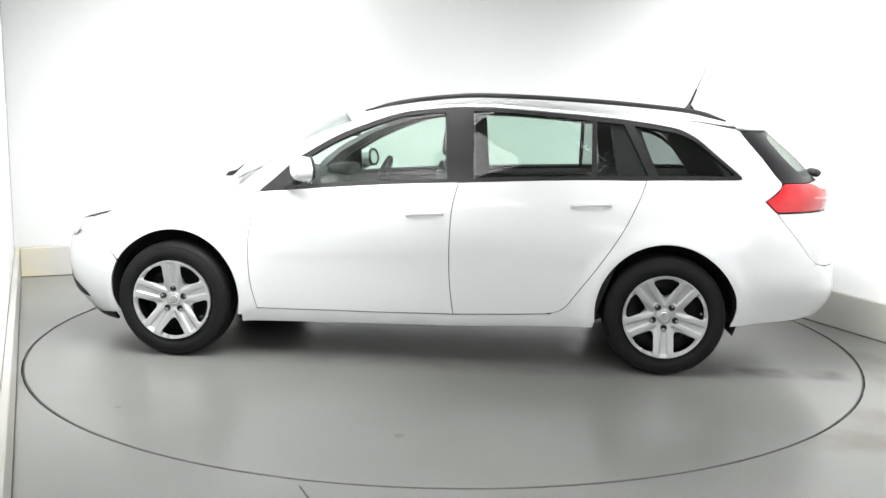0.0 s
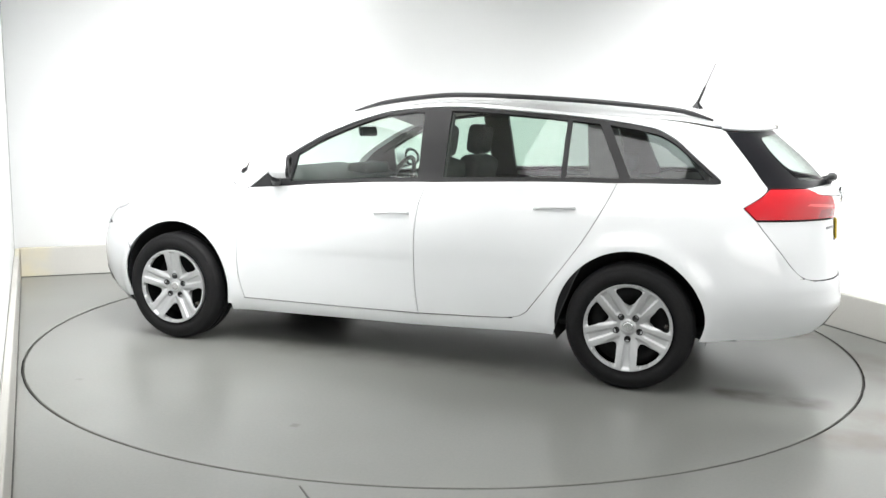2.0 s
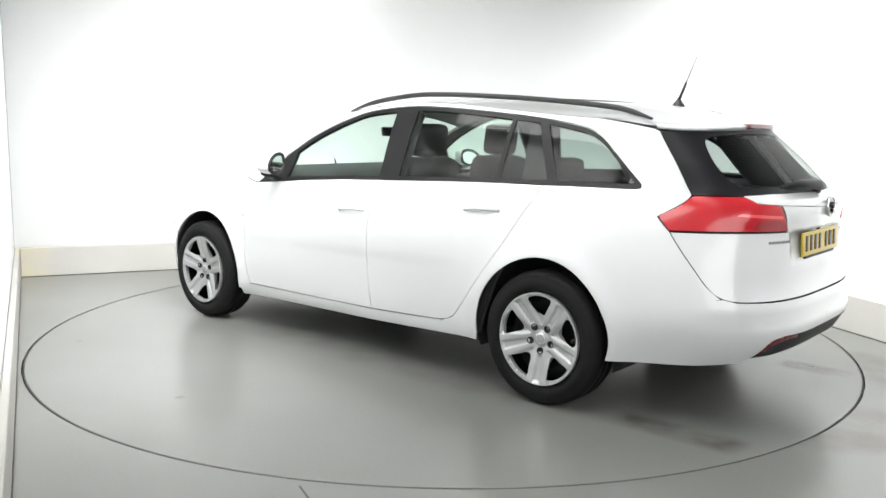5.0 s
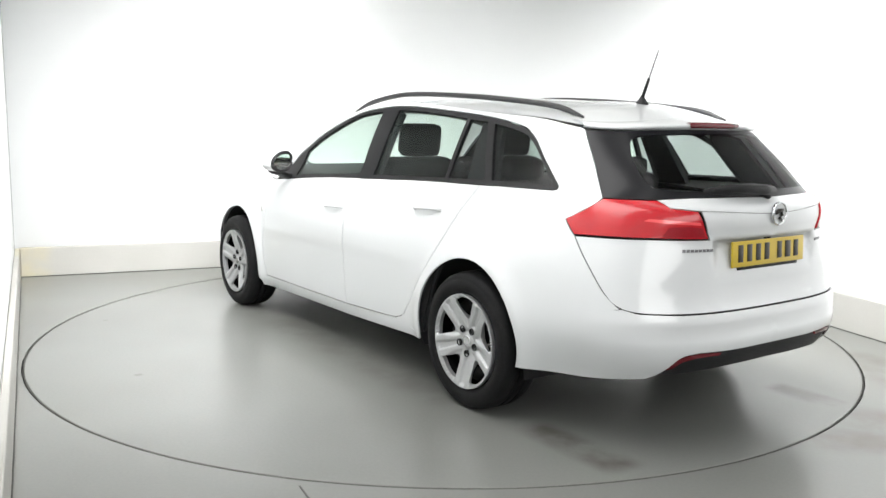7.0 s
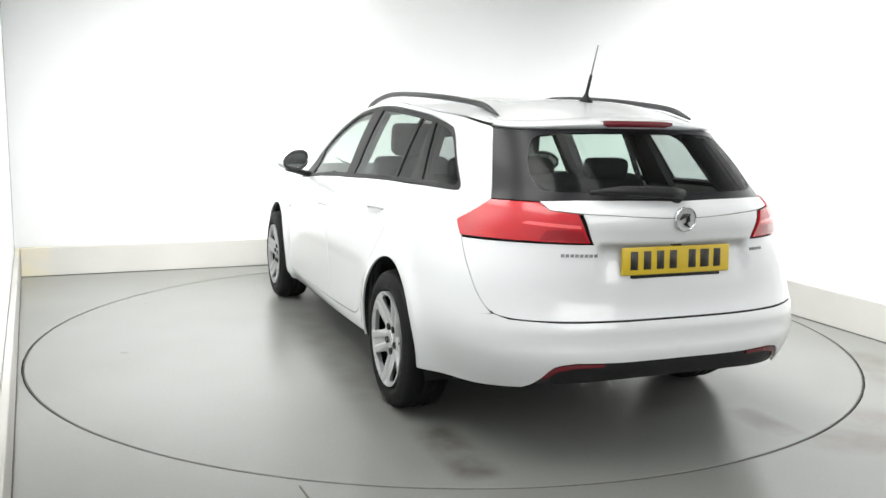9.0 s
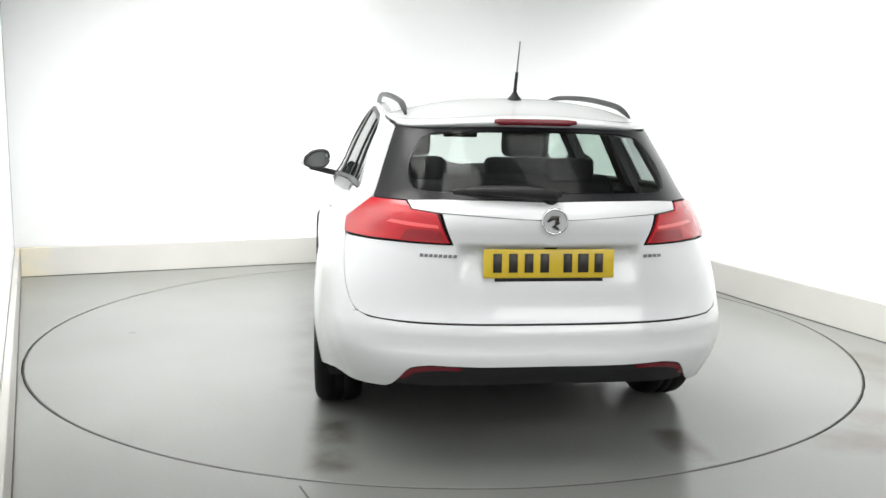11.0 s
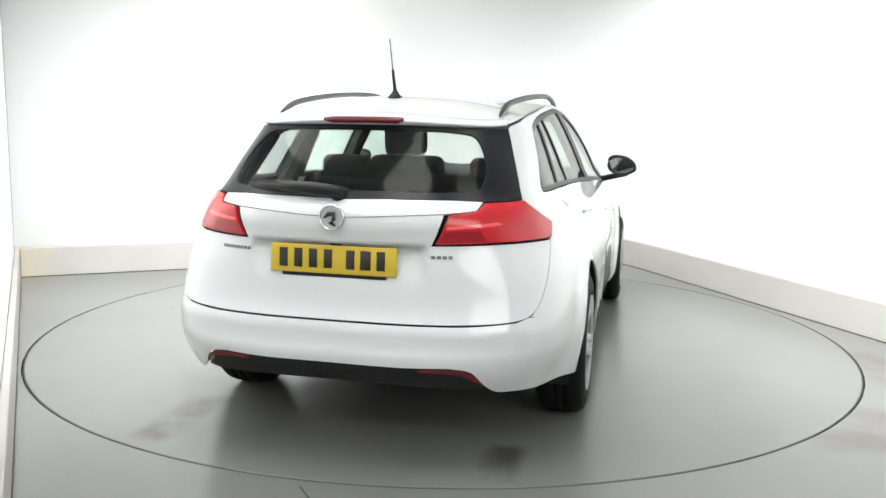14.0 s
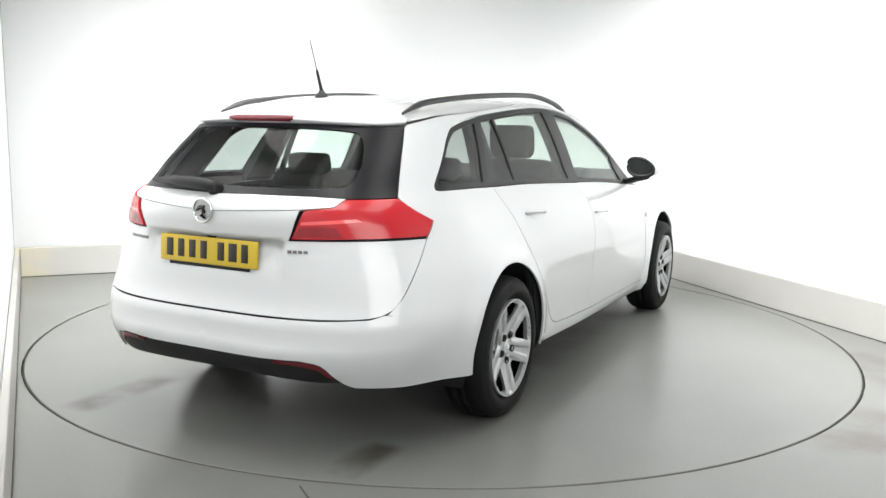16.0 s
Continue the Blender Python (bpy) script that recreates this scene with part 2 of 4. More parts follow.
def lathe(bm, profile, steps, m):
    """Turns (radius, height) pairs about the z axis of the pose m."""
    rings = [[bm.verts.new(m @ Vector((r * math.cos(t), r * math.sin(t), h))) for t in (2 * math.pi * k / steps for k in range(steps))] for r, h in profile]
    for r0, r1 in zip(rings, rings[1:]):
        for k in range(steps):
            bm.faces.new((r0[k], r0[(k + 1) % steps], r1[(k + 1) % steps], r1[k]))
    return bm


def grid(bm, rows):
    vs = [[bm.verts.new(p) for p in row] for row in rows]
    for a, b in zip(vs, vs[1:]):
        for k in range(len(a) - 1):
            bm.faces.new((a[k], a[k + 1], b[k + 1], b[k]))
    return bm


def curve(pts, n=6):
    """A smooth open chain through pts."""
    ps = [Vector((*p, 0)) for p in pts]
    ext = [ps[0] * 2 - ps[1], *ps, ps[-1] * 2 - ps[-2]]
    out = []
    for i in range(1, len(ext) - 2):
        a, b, c, d = ext[i - 1:i + 3]
        for k in range(n):
            s = k / n
            q = 0.5 * (2 * b + (c - a) * s + (2 * a - 5 * b + 4 * c - d) * s * s + (3 * b - a - 3 * c + d) * s ** 3)
            out.append((q.x, q.y))
    return out + [tuple(pts[-1])]


def area(poly):
    return sum(a[0] * b[1] - b[0] * a[1] for a, b in zip(poly, poly[1:] + poly[:1])) / 2


def tidy(poly, least=0.002):
    out = []
    for p in poly:
        if not out or math.hypot(p[0] - out[-1][0], p[1] - out[-1][1]) > least:
            out.append(tuple(p))
    if math.hypot(out[0][0] - out[-1][0], out[0][1] - out[-1][1]) < least:
        out.pop()
    return out if area(out) > 0 else out[::-1]


def inset(poly, g, keep=None):
    """The outline drawn in by g (points at u = keep stay on that line)."""
    poly, out = tidy(poly), []
    for i, p in enumerate(poly):
        a, b = poly[i - 1], poly[(i + 1) % len(poly)]
        d1, d2 = Vector((p[0] - a[0], p[1] - a[1])).normalized(), Vector((b[0] - p[0], b[1] - p[1])).normalized()
        n1, n2 = Vector((-d1.y, d1.x)), Vector((-d2.y, d2.x))
        m = n1 + n2
        m = m / max(0.35, m.length_squared / 2) if m.length > 1e-6 else n1
        q = (p[0] + m.x * g, p[1] + m.y * g)
        if keep is not None and abs(p[0] - keep) < 1e-4:
            q = (keep, p[1] + (g if m.y > 0 else -g))
        out.append(q)
    return out


def inside(p, poly):
    hit, j = False, len(poly) - 1
    for i in range(len(poly)):
        a, b = poly[i], poly[j]
        if (a[1] > p[1]) != (b[1] > p[1]) and p[0] < (b[0] - a[0]) * (p[1] - a[1]) / (b[1] - a[1]) + a[0]:
            hit = not hit
        j = i
    return hit


def sheet(outline, holes=(), step=0.03, lines=()):
    """Triangles that fill an outline with holes, with a regular net of points inside."""
    loops, pts, edges = [tidy(list(outline)), *[tidy(list(h)) for h in holes]], [], []

    def chain(loop, closed):
        first = len(pts)
        for a, b in zip(loop, loop[1:] + loop[:1] if closed else loop[1:]):
            n = max(1, int(math.hypot(b[0] - a[0], b[1] - a[1]) / step + 0.5))
            pts.extend(((a[0] + (b[0] - a[0]) * k / n, a[1] + (b[1] - a[1]) * k / n)) for k in range(n))
        if not closed:
            pts.append(loop[-1])
        count = len(pts) - first
        edges.extend((first + k, first + (k + 1) % count) for k in range(count if closed else count - 1))
    for loop in loops:
        chain(loop, True)
    for line in lines:
        chain(list(line), False)
    rim = np.array(pts)
    us, zs = [p[0] for p in loops[0]], [p[1] for p in loops[0]]
    for i in range(int((max(us) - min(us)) / step) + 1):
        for j in range(int((max(zs) - min(zs)) / step) + 1):
            p = (min(us) + (i + 0.5 * (j % 2)) * step, min(zs) + (j + 0.5) * step)
            if inside(p, loops[0]) and not any(inside(p, h) for h in loops[1:]) and np.min(np.hypot(rim[:, 0] - p[0], rim[:, 1] - p[1])) > 0.55 * step:
                pts.append(p)
    vs, _, fs, *_ = geometry.delaunay_2d_cdt([Vector(p) for p in pts], edges, [], 0, 1e-6)
    tris = []
    for f in fs:
        c = (sum(vs[i].x for i in f) / 3, sum(vs[i].y for i in f) / 3)
        if inside(c, loops[0]) and not any(inside(c, h) for h in loops[1:]):
            tris.append(list(f))
    return [(v.x, v.y) for v in vs], tris


def skin_map(fn, off=0.0):
    """fn as a map to the point moved outward by off, and the outward normal."""
    def f(u, z):
        e = 0.004
        p = fn(u, z)
        lo = u - e
        n = (fn(u, z + e) - fn(u, z - e)).cross(fn(min(u + e, U_TAIL), z) - fn(lo, z))
        n = n.normalized() if n.length > 1e-9 else Vector((0, 1, 0))
        if u > U_TAIL - 1e-4:
            n.y = 0
        return p + n * off, n
    return f


def shell(bm, flat, f, side=1, thick=0.008, back=False):
    """Lays flat triangles on the surface f, on one side of the car, with a turned-in rim."""
    pts, tris = flat
    used = sorted({i for t in tris for i in t})
    front, inner = {}, {}
    mir = Vector((1, side, 1))
    layer = bm.verts.layers.float_vector.get("facing") or bm.verts.layers.float_vector.new("facing")
    sort = bm.faces.layers.int.get("sort") or bm.faces.layers.int.new("sort")
    for i in used:
        p, n = f(*pts[i])
        front[i] = bm.verts.new(p * mir)
        front[i][layer] = n * mir
        inner[i] = (p - n * thick) * mir
    count = {}
    for t in tris:
        a = t if side < 0 else t[::-1]
        bm.faces.new([front[i] for i in a])[sort] = 1
        for k in range(3):
            e = (a[k], a[(k + 1) % 3])
            key = tuple(sorted(e))
            count[key] = None if key in count else e
    low = {}
    for e in count.values():
        if e is None or (abs(front[e[0]].co.y) < 1e-4 and abs(front[e[1]].co.y) < 1e-4):
            continue
        for i in e:
            if i not in low:
                low[i] = bm.verts.new(inner[i])
                low[i][layer] = front[i][layer]
        bm.faces.new((front[e[1]], front[e[0]], low[e[0]], low[e[1]]))
    if back:
        bv = {i: low[i] if i in low else bm.verts.new(inner[i]) for i in used}
        for i in used:
            bv[i][layer] = front[i][layer]
        for t in tris:
            a = t[::-1] if side < 0 else t
            bm.faces.new([bv[i] for i in a])[sort] = 2
    return bm


def panel(name, outline, mat, parent, label="", side=1, holes=(), gap=0.0, step=0.03, off=0.0, thick=0.010, lines=(), fn=None, back=False, keep=None):
    """A body panel; side 1 or -1 for one flank, 0 for both halves in one piece."""
    flat = sheet(inset(outline, gap, keep) if gap else outline, holes, step, lines)
    bm = bmesh.new()
    f = skin_map(fn or skin, off)
    for s in ((1, -1) if side == 0 else (side,)):
        shell(bm, flat, f, s, thick, back)
    if side == 0:
        near = [v for v in bm.verts if abs(v.co.y) < 1e-3]
        bmesh.ops.remove_doubles(bm, verts=near, dist=2e-4)
    return part(name, bm, mat, parent, label)


# ---- the studio ----
def strip(bm, path, out, low, high):
    """A wall along path with a thickness to the side of out, from low to high."""
    sec = []
    for i, p in enumerate(path):
        d1 = (Vector(path[i]) - Vector(path[i - 1])).normalized() if i else None
        d2 = (Vector(path[i + 1]) - Vector(path[i])).normalized() if i + 1 < len(path) else None
        d = ((d1 or d2) + (d2 or d1)).normalized()
        n = Vector((d.y, -d.x)) * out / max(0.5, d.dot(d2 or d1))
        sec.append([bm.verts.new((x, y, z)) for (x, y), z in (((p[0], p[1]), low), ((p[0], p[1]), high), ((p[0] + n.x, p[1] + n.y), high), ((p[0] + n.x, p[1] + n.y), low))])
    for a, b in zip(sec, sec[1:]):
        for k in range(4):
            bm.faces.new((a[k], a[(k + 1) % 4], b[(k + 1) % 4], b[k]))
    bm.faces.new(sec[0][::-1])
    bm.faces.new(sec[-1])
    bmesh.ops.recalc_face_normals(bm, faces=bm.faces)
    return bm


CORNER_A, CORNER_B = Vector((-3.667, 1.675)), Vector((1.485, 3.907))
CORNER_C, CORNER_D = Vector((5.42, -7.2)), Vector((0.667, -7.2))
RING = 2.578
HUB = Vector((-0.005, 0.113, 0))


def wall_line(a, b, back):
    """The line a-b moved by back to its left, a little longer at both ends."""
    d = (b - a).normalized()
    n = Vector((-d.y, d.x)) * back
    return [tuple(a + n - d * back), tuple(b + n + d * back)]


def cove(back, radius=1.2):
    """The back and side wall in one line, with a rounded corner, moved outward by back."""
    d1, d2 = (CORNER_A - CORNER_B).normalized(), (CORNER_C - CORNER_B).normalized()
    half = math.acos(d1.dot(d2)) / 2
    cut = radius / math.tan(half)
    mid = CORNER_B + (d1 + d2).normalized() * radius / math.sin(half)
    a0, a1 = CORNER_B + d1 * cut - mid, CORNER_B + d2 * cut - mid
    pts = [CORNER_A + d1 * back + a0.normalized() * back]
    for k in range(17):
        v = a0.slerp(a1, k / 16)
        pts.append(mid + v.normalized() * (radius + back))
    pts.append(CORNER_C + d2 * back + a1.normalized() * back)
    return [tuple(p) for p in pts]


def studio():
    walls = (("wall_back", cove(0.0)), ("wall_front", [CORNER_C, CORNER_D]), ("wall_left", [CORNER_D, CORNER_A]))
    for name, path in walls:
        left = -1
        line = cove(0.04) if name == "wall_back" else wall_line(*path, 0.04)
        ob = part(name, strip(bmesh.new(), line, left * 0.12, 0.0, CEILING), WALL, smooth=False)
        for f in ob.data.polygons:
            f.use_smooth = name == "wall_back" and abs(f.normal.z) < 0.5
        for e in ob.data.edges:
            p, q = (ob.data.vertices[i].co for i in e.vertices)
            e.use_edge_sharp = abs(p.z - q.z) < 0.01
        tagged(ob, "smooth white painted studio wall above the kerb", "wall", kind="structure")
        if name != "wall_front":
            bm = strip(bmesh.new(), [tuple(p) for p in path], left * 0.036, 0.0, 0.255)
            # dark strip stands in for the kerb's base shadow as well as grime
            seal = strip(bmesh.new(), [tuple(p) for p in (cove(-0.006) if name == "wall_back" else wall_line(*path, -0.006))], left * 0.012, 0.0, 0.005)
            tagged(part("kerb_joint_" + name[5:], seal, GROOVE, smooth=False), "dark strip for grime and shadow at the foot of the kerb", "floor joint", kind="structure")
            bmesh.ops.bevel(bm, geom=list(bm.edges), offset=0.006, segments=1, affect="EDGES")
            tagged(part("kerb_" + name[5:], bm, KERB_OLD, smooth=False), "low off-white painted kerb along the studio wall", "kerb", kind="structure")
    bm = bmesh.new()
    rings = [[bm.verts.new((HUB.x + r * math.cos(t), HUB.y + r * math.sin(t), z)) for t in (2 * math.pi * k / 160 for k in range(160))] for r, z in ((RING + 0.007, -0.05), (RING + 0.007, 0.0), (4.0, 0.0), (9.0, 0.0))]
    for r0, r1 in zip(rings, rings[1:]):
        for k in range(160):
            bm.faces.new((r0[k], r1[k], r1[(k + 1) % 160], r0[(k + 1) % 160]))
    tagged(part("floor", bm, FLOOR, smooth=False), "grey-green painted concrete studio floor with faint stains", "floor", kind="structure")
    bm = bmesh.new()
    bmesh.ops.create_circle(bm, cap_ends=True, segments=96, radius=RING + 0.05, matrix=pose(HUB.x, HUB.y, -0.05))
    tagged(part("turntable_pit", bm, GROOVE, smooth=False), "dark pit under the turntable rim", "floor pit", kind="structure")
    d = (Vector((-0.491, -2.571, 0)) - Vector((-0.565, -2.422, 0))).normalized()
    a = Vector((-0.565, -2.422, 0)) - d * 0.0
    bm = bmesh.new()
    box(bm, (0.9, 0.006, 0.002), Matrix.Translation(a + d * 0.5 + Vector((0, 0, 0.0005))) @ pose(0, 0, 0, 0, 0, math.degrees(math.atan2(d.y, d.x))))
    tagged(part("floor_joint", bm, GROOVE, smooth=False), "thin dark joint in the floor beside the turntable", "floor joint", kind="structure")
    bm = bmesh.new()
    box(bm, (11, 13, 0.1), pose(0.8, -2.2, CEILING + 0.05))
    tagged(part("ceiling", bm, WALL, smooth=False), "plain white studio ceiling", "ceiling", kind="structure")


def turntable():
    bm = bmesh.new()
    prof = [(0.0001, 0.0), (0.6, 0.0), (1.4, 0.0), (2.2, 0.0), (RING - 0.012, 0.0), (RING - 0.008, -0.002), (RING - 0.007, -0.045)]
    lathe(bm, prof, 160, Matrix())
    bmesh.ops.recalc_face_normals(bm, faces=bm.faces)
    ob = part("turntable", bm, TABLE, smooth=False)
    rim = lathe(bmesh.new(), [(RING - 0.0065, -0.046), (RING - 0.0065, -0.003), (RING - 0.001, -0.003), (RING - 0.001, -0.046)], 160, Matrix())
    bmesh.ops.recalc_face_normals(rim, faces=rim.faces)
    part("rim", rim, GROOVE, ob, "dark dirty steel rim", smooth=False)
    return tagged(ob, "round grey painted turntable flush with the floor, tyre marks", "turntable")


def added_soft_boxes():
    # added lamps, all out of view
    for eye, (w, d), watts, aim, spread in ADDED_SOFT_BOXES:
        base = hub_empty("soft_box")
        m = look(eye, aim)
        base.matrix_basis = m if abs(eye[0] - aim[0]) + abs(eye[1] - aim[1]) > 0.01 else pose(*eye, 0, 0, 22)
        tagged(base, "unseen flat white soft box added below the ceiling", "studio light", "ceiling soft boxes")
        a, b = (max(w, d), min(w, d)) if abs(eye[0] - aim[0]) + abs(eye[1] - aim[1]) > 0.01 else (w, d)
        bm = bmesh.new()
        for sx, sy, px, py in ((a + 0.06, 0.03, 0, b / 2 + 0.015), (a + 0.06, 0.03, 0, -b / 2 - 0.015), (0.03, b, a / 2 + 0.015, 0), (0.03, b, -a / 2 - 0.015, 0)):
            box(bm, (sx, sy, 0.10), pose(px, py, 0.04))
        part("frame", bm, KERB, base, smooth=False)
        rod = base.matrix_basis.inverted() @ Vector((eye[0], eye[1], CEILING))
        part("hanger", tube(bmesh.new(), [(0, 0, 0.06), rod], 0.012, 8), RAIL, base)
        bm = bmesh.new()
        box(bm, (a, b, 0.01), pose(0, 0, 0.07))
        part("back_panel", bm, KERB, base, smooth=False)
        lamp = bpy.data.lights.new("soft_box_lamp", "AREA")
        lamp.shape, lamp.size, lamp.size_y, lamp.energy, lamp.color = "RECTANGLE", a, b, watts, (1.0, 0.998, 0.994)
        lamp.spread = math.radians(spread)
        lo = new("soft_box_lamp", lamp)
        lo.parent = base


studio()
added_soft_boxes()
table = turntable()


# ---- outlines of the panels, in (u, z) ----
def arch(cx, cz, r, a0, a1, n=18):
    return [(cx + r * math.cos(math.radians(a0 + (a1 - a0) * k / n)), cz + r * math.sin(math.radians(a0 + (a1 - a0) * k / n))) for k in range(n + 1)]


BELT = [(0.491, 0.944), (0.71, 0.962), (0.975, 0.985), (1.301, 1.007), (1.62, 1.021), (2.248, 1.045), (2.865, 1.057), (3.235, 1.063)]
LIGHT_TOP = [(3.262, 1.068), (3.262, 1.090), (3.189, 1.155), (3.11, 1.215), (3.027, 1.270), (2.92, 1.310), (2.805, 1.338), (2.555, 1.373), (2.237, 1.401), (1.914, 1.424), (1.685, 1.430), (1.489, 1.418), (1.26, 1.383), (0.938, 1.265), (0.681, 1.125)]
SCREEN_EDGE = [(0.36, 0.972), (0.55, 1.125), (0.82, 1.270), (1.08, 1.365)]
DOOR_FRONT = [(0.481, 0.940), (0.45, 0.735), (0.446, 0.573), (0.461, 0.409), (0.495, 0.272)]
DOOR_POST = [(1.646, 1.020), (1.617, 0.871), (1.608, 0.621), (1.616, 0.43), (1.637, 0.278)]
DOOR_REAR = [(2.703, 1.052), (2.65, 0.927), (2.534, 0.715), (2.304, 0.392), (2.25, 0.33), (2.19, 0.306), (2.12, 0.298)]
GATE_SIDE = [(3.43, 0.886), (3.512, 0.75), (3.563, 0.668), (3.615, 0.617), (3.70, 0.594), (3.90, 0.588), (4.15, 0.586)]
GATE_TOP = [(3.44, 1.338), (3.477, 1.211), (3.512, 1.048)]
roof_edge = spline([(0.95, 1.318), (1.1, 1.372), (1.26, 1.408), (1.5, 1.440), (1.7, 1.453), (1.95, 1.447), (2.25, 1.422), (2.6, 1.393), (3.0, 1.367), (3.45, 1.345)])
roof_top = spline([(0.95, 1.425), (1.3, 1.475), (1.7, 1.490), (2.2, 1.486), (2.7, 1.466), (3.06, 1.450), (3.45, 1.392)])
fender_edge = spline([(-1.6, 0.68), (-0.9, 0.735), (-0.5, 0.815), (0.0, 0.905), (0.36, 0.968), (0.5, 0.985)])


def plan_half(x, z):
    """Half the width at x and z, round the tail as well."""
    if x <= XA:
        return flank(x, z)
    s = min(1.0, (x - XA) / (tail_x(z) - XA))
    n = squareness(z)
    return flank(XA, z) * (1 - s ** n) ** (1 / n)


def roof_at(x, y):
    ze = roof_edge(x)
    w = min(1.0, abs(y) / plan_half(x, ze))
    return ze + (roof_top(x) - ze) * (1 - w ** 2.4)


def gate_skin(u, z):
    """The tail with the recess for the number plate."""
    p = skin(u, z)
    p.x -= 0.022 * ease((0.886 - z) / 0.007) * ease((z - 0.71) / 0.13) * ease((0.375 - p.y) / 0.05)
    return p


def liner_point(x, s, y, z):
    out = skin(x, z).y if x > XB else flank(XB, z) * max(0.0, 1 - ((XB - x) / (XB - nose_x(z))) ** NF) ** (1 / NF)
    return Vector((x, s * min(y, out - 0.014), z))


def side_panels(car, s):
    top = [(x, roof_edge(x)) for x in (1.26, 1.4, 1.55, 1.7, 1.85, 2.0, 2.2, 2.4, 2.6, 2.8, 3.0, 3.2)] + [(3.41, 1.347)]
    door_rear = curve(DOOR_REAR, 5)
    body = (curve(SCREEN_EDGE, 4) + top + curve(GATE_TOP, 4) + [(3.355, 0.950), (3.43, 0.886)] + curve(GATE_SIDE[:4], 4)
            + [(3.630, 0.6035), (3.55, 0.5925), (3.092, 0.5925)] + arch(2.815, 0.325, 0.385, 45, 188, 26) + [(2.43, 0.262), (2.175, 0.2915)] + curve(DOOR_REAR[:6], 5)[::-1]
            + [(2.865, 1.057), (3.235, 1.063)] + curve(LIGHT_TOP, 4) + [(0.491, 0.944), (0.40, 0.955)])
    panel("body_side", body, WHITE, car, "white rear wing, door pillars and roof frame", s, gap=0.002, step=0.035)
    front = curve(DOOR_FRONT, 5) + [(1.159, 0.272)] + curve(DOOR_POST, 5)[::-1] + curve(BELT[:5], 3)[::-1]
    d1 = panel("front_door", front, WHITE, car, "white front door", s, gap=0.0022, step=0.03)
    rear = curve(DOOR_POST, 5) + [(2.0, 0.292)] + door_rear[::-1] + curve([(2.703, 1.052), (2.248, 1.045), (1.646, 1.021)], 4)
    d2 = panel("rear_door", rear, WHITE, car, "white rear door", s, gap=0.0022, step=0.03)
    sill = [(0.40, 0.185), (0.7, 0.190), (1.6, 0.203), (2.42, 0.232), (2.43, 0.270), (2.16, 0.298), (2.0, 0.288), (1.637, 0.273), (1.159, 0.268), (0.495, 0.268), (0.41, 0.27)]
    panel("sill", sill, WHITE, car, "white sill panel", s, gap=0.001, step=0.04, off=-0.0015)
    wing = (arch(0.0, 0.325, 0.392, -14, 148, 26) + [(-0.42, 0.60), (-0.60, 0.66)] + curve([(-0.95, 0.700), (-0.62, fender_edge(-0.60) - 0.04), (-0.5, fender_edge(-0.5)), (-0.2, fender_edge(-0.2)), (0.1, fender_edge(0.1)), (0.36, fender_edge(0.36))], 4)
            + [(0.40, 0.955), (0.485, 0.944)] + curve(DOOR_FRONT, 5) + [(0.43, 0.225)])
    panel("front_wing", wing, WHITE, car, "white front wing", s, gap=0.002, step=0.035)
    panel("headlight", [(-0.66, 0.758), (-0.95, 0.712), (-1.12, 0.67), (-1.05, 0.625), (-0.80, 0.635)], LAMP, car, "clear headlight", s, gap=0.003, step=0.04, off=0.004)
    # handles with their recess
    for ob, u0, u1, z0 in ((d1, 1.36, 1.57, 0.836), (d2, 2.28, 2.50, 0.902)):
        path = []
        for k in range(9):
            u = u0 + (u1 - u0) * k / 8
            p, n = skin_map(skin)(u, z0 + 0.010 * k / 8)
            path.append(p + n * (0.002 + 0.020 * math.sin(math.pi * k / 8) ** 0.45))
        bm = tube(bmesh.new(), [q * Vector((1, s, 1)) for q in path], 0.010, 8, 0.8)
        part("door_handle", bm, WHITE, ob, "white pull handle")
        cu, cz = (u0 + u1) / 2, z0 + 0.004
        panel("handle_recess", [(cu + 0.075 * math.cos(a), cz + 0.026 * math.sin(a)) for a in (2 * math.pi * k / 20 for k in range(20))], WHITE, ob, "shallow handle cup", s, step=0.03, off=0.0015, thick=0.003)
    panel("side_repeater", arch(0.405, 0.732, 0.018, 0, 340, 14), AMBER, car, "small clear side repeater", s, step=0.03, off=0.006, thick=0.006)
    # window band: black surround with four panes
    holes = [curve([(0.76, 0.992), (1.301, 1.030), (1.578, 1.042)], 3) + [(1.548, 1.395)] + curve([(1.489, 1.396), (1.26, 1.360), (0.952, 1.243), (0.77, 1.145)], 4),
             [(1.728, 1.048), (2.06, 1.060), (2.395, 1.070)] + [(2.395, 1.362)] + curve([(2.237, 1.378), (1.914, 1.402), (1.712, 1.408)], 3),
             [(2.422, 1.071), (2.712, 1.077), (2.575, 1.346), (2.422, 1.360)],
             [(2.768, 1.079), (3.05, 1.083), (3.205, 1.083), (3.228, 1.096)] + curve([(3.165, 1.150), (3.08, 1.213), (3.005, 1.256), (2.90, 1.293), (2.80, 1.314), (2.632, 1.340)], 3)]
    band = curve(BELT, 3) + curve(LIGHT_TOP, 4)
    surround = panel("window_surround", band, BLACK, car, "gloss black window frames and pillars", s, holes=holes, gap=0.003, step=0.04, off=-0.003, thick=0.022)
    for k, h in enumerate(holes):
        pane = panel("window_pane", h, PANE if k < 2 else PANE_DARK, surround, "greenish tinted side window" if k < 2 else "tinted side window, darkened for the dim cabin", s, gap=-0.004, step=0.05, off=-0.009, thick=0.004)
        pane.visible_shadow = False
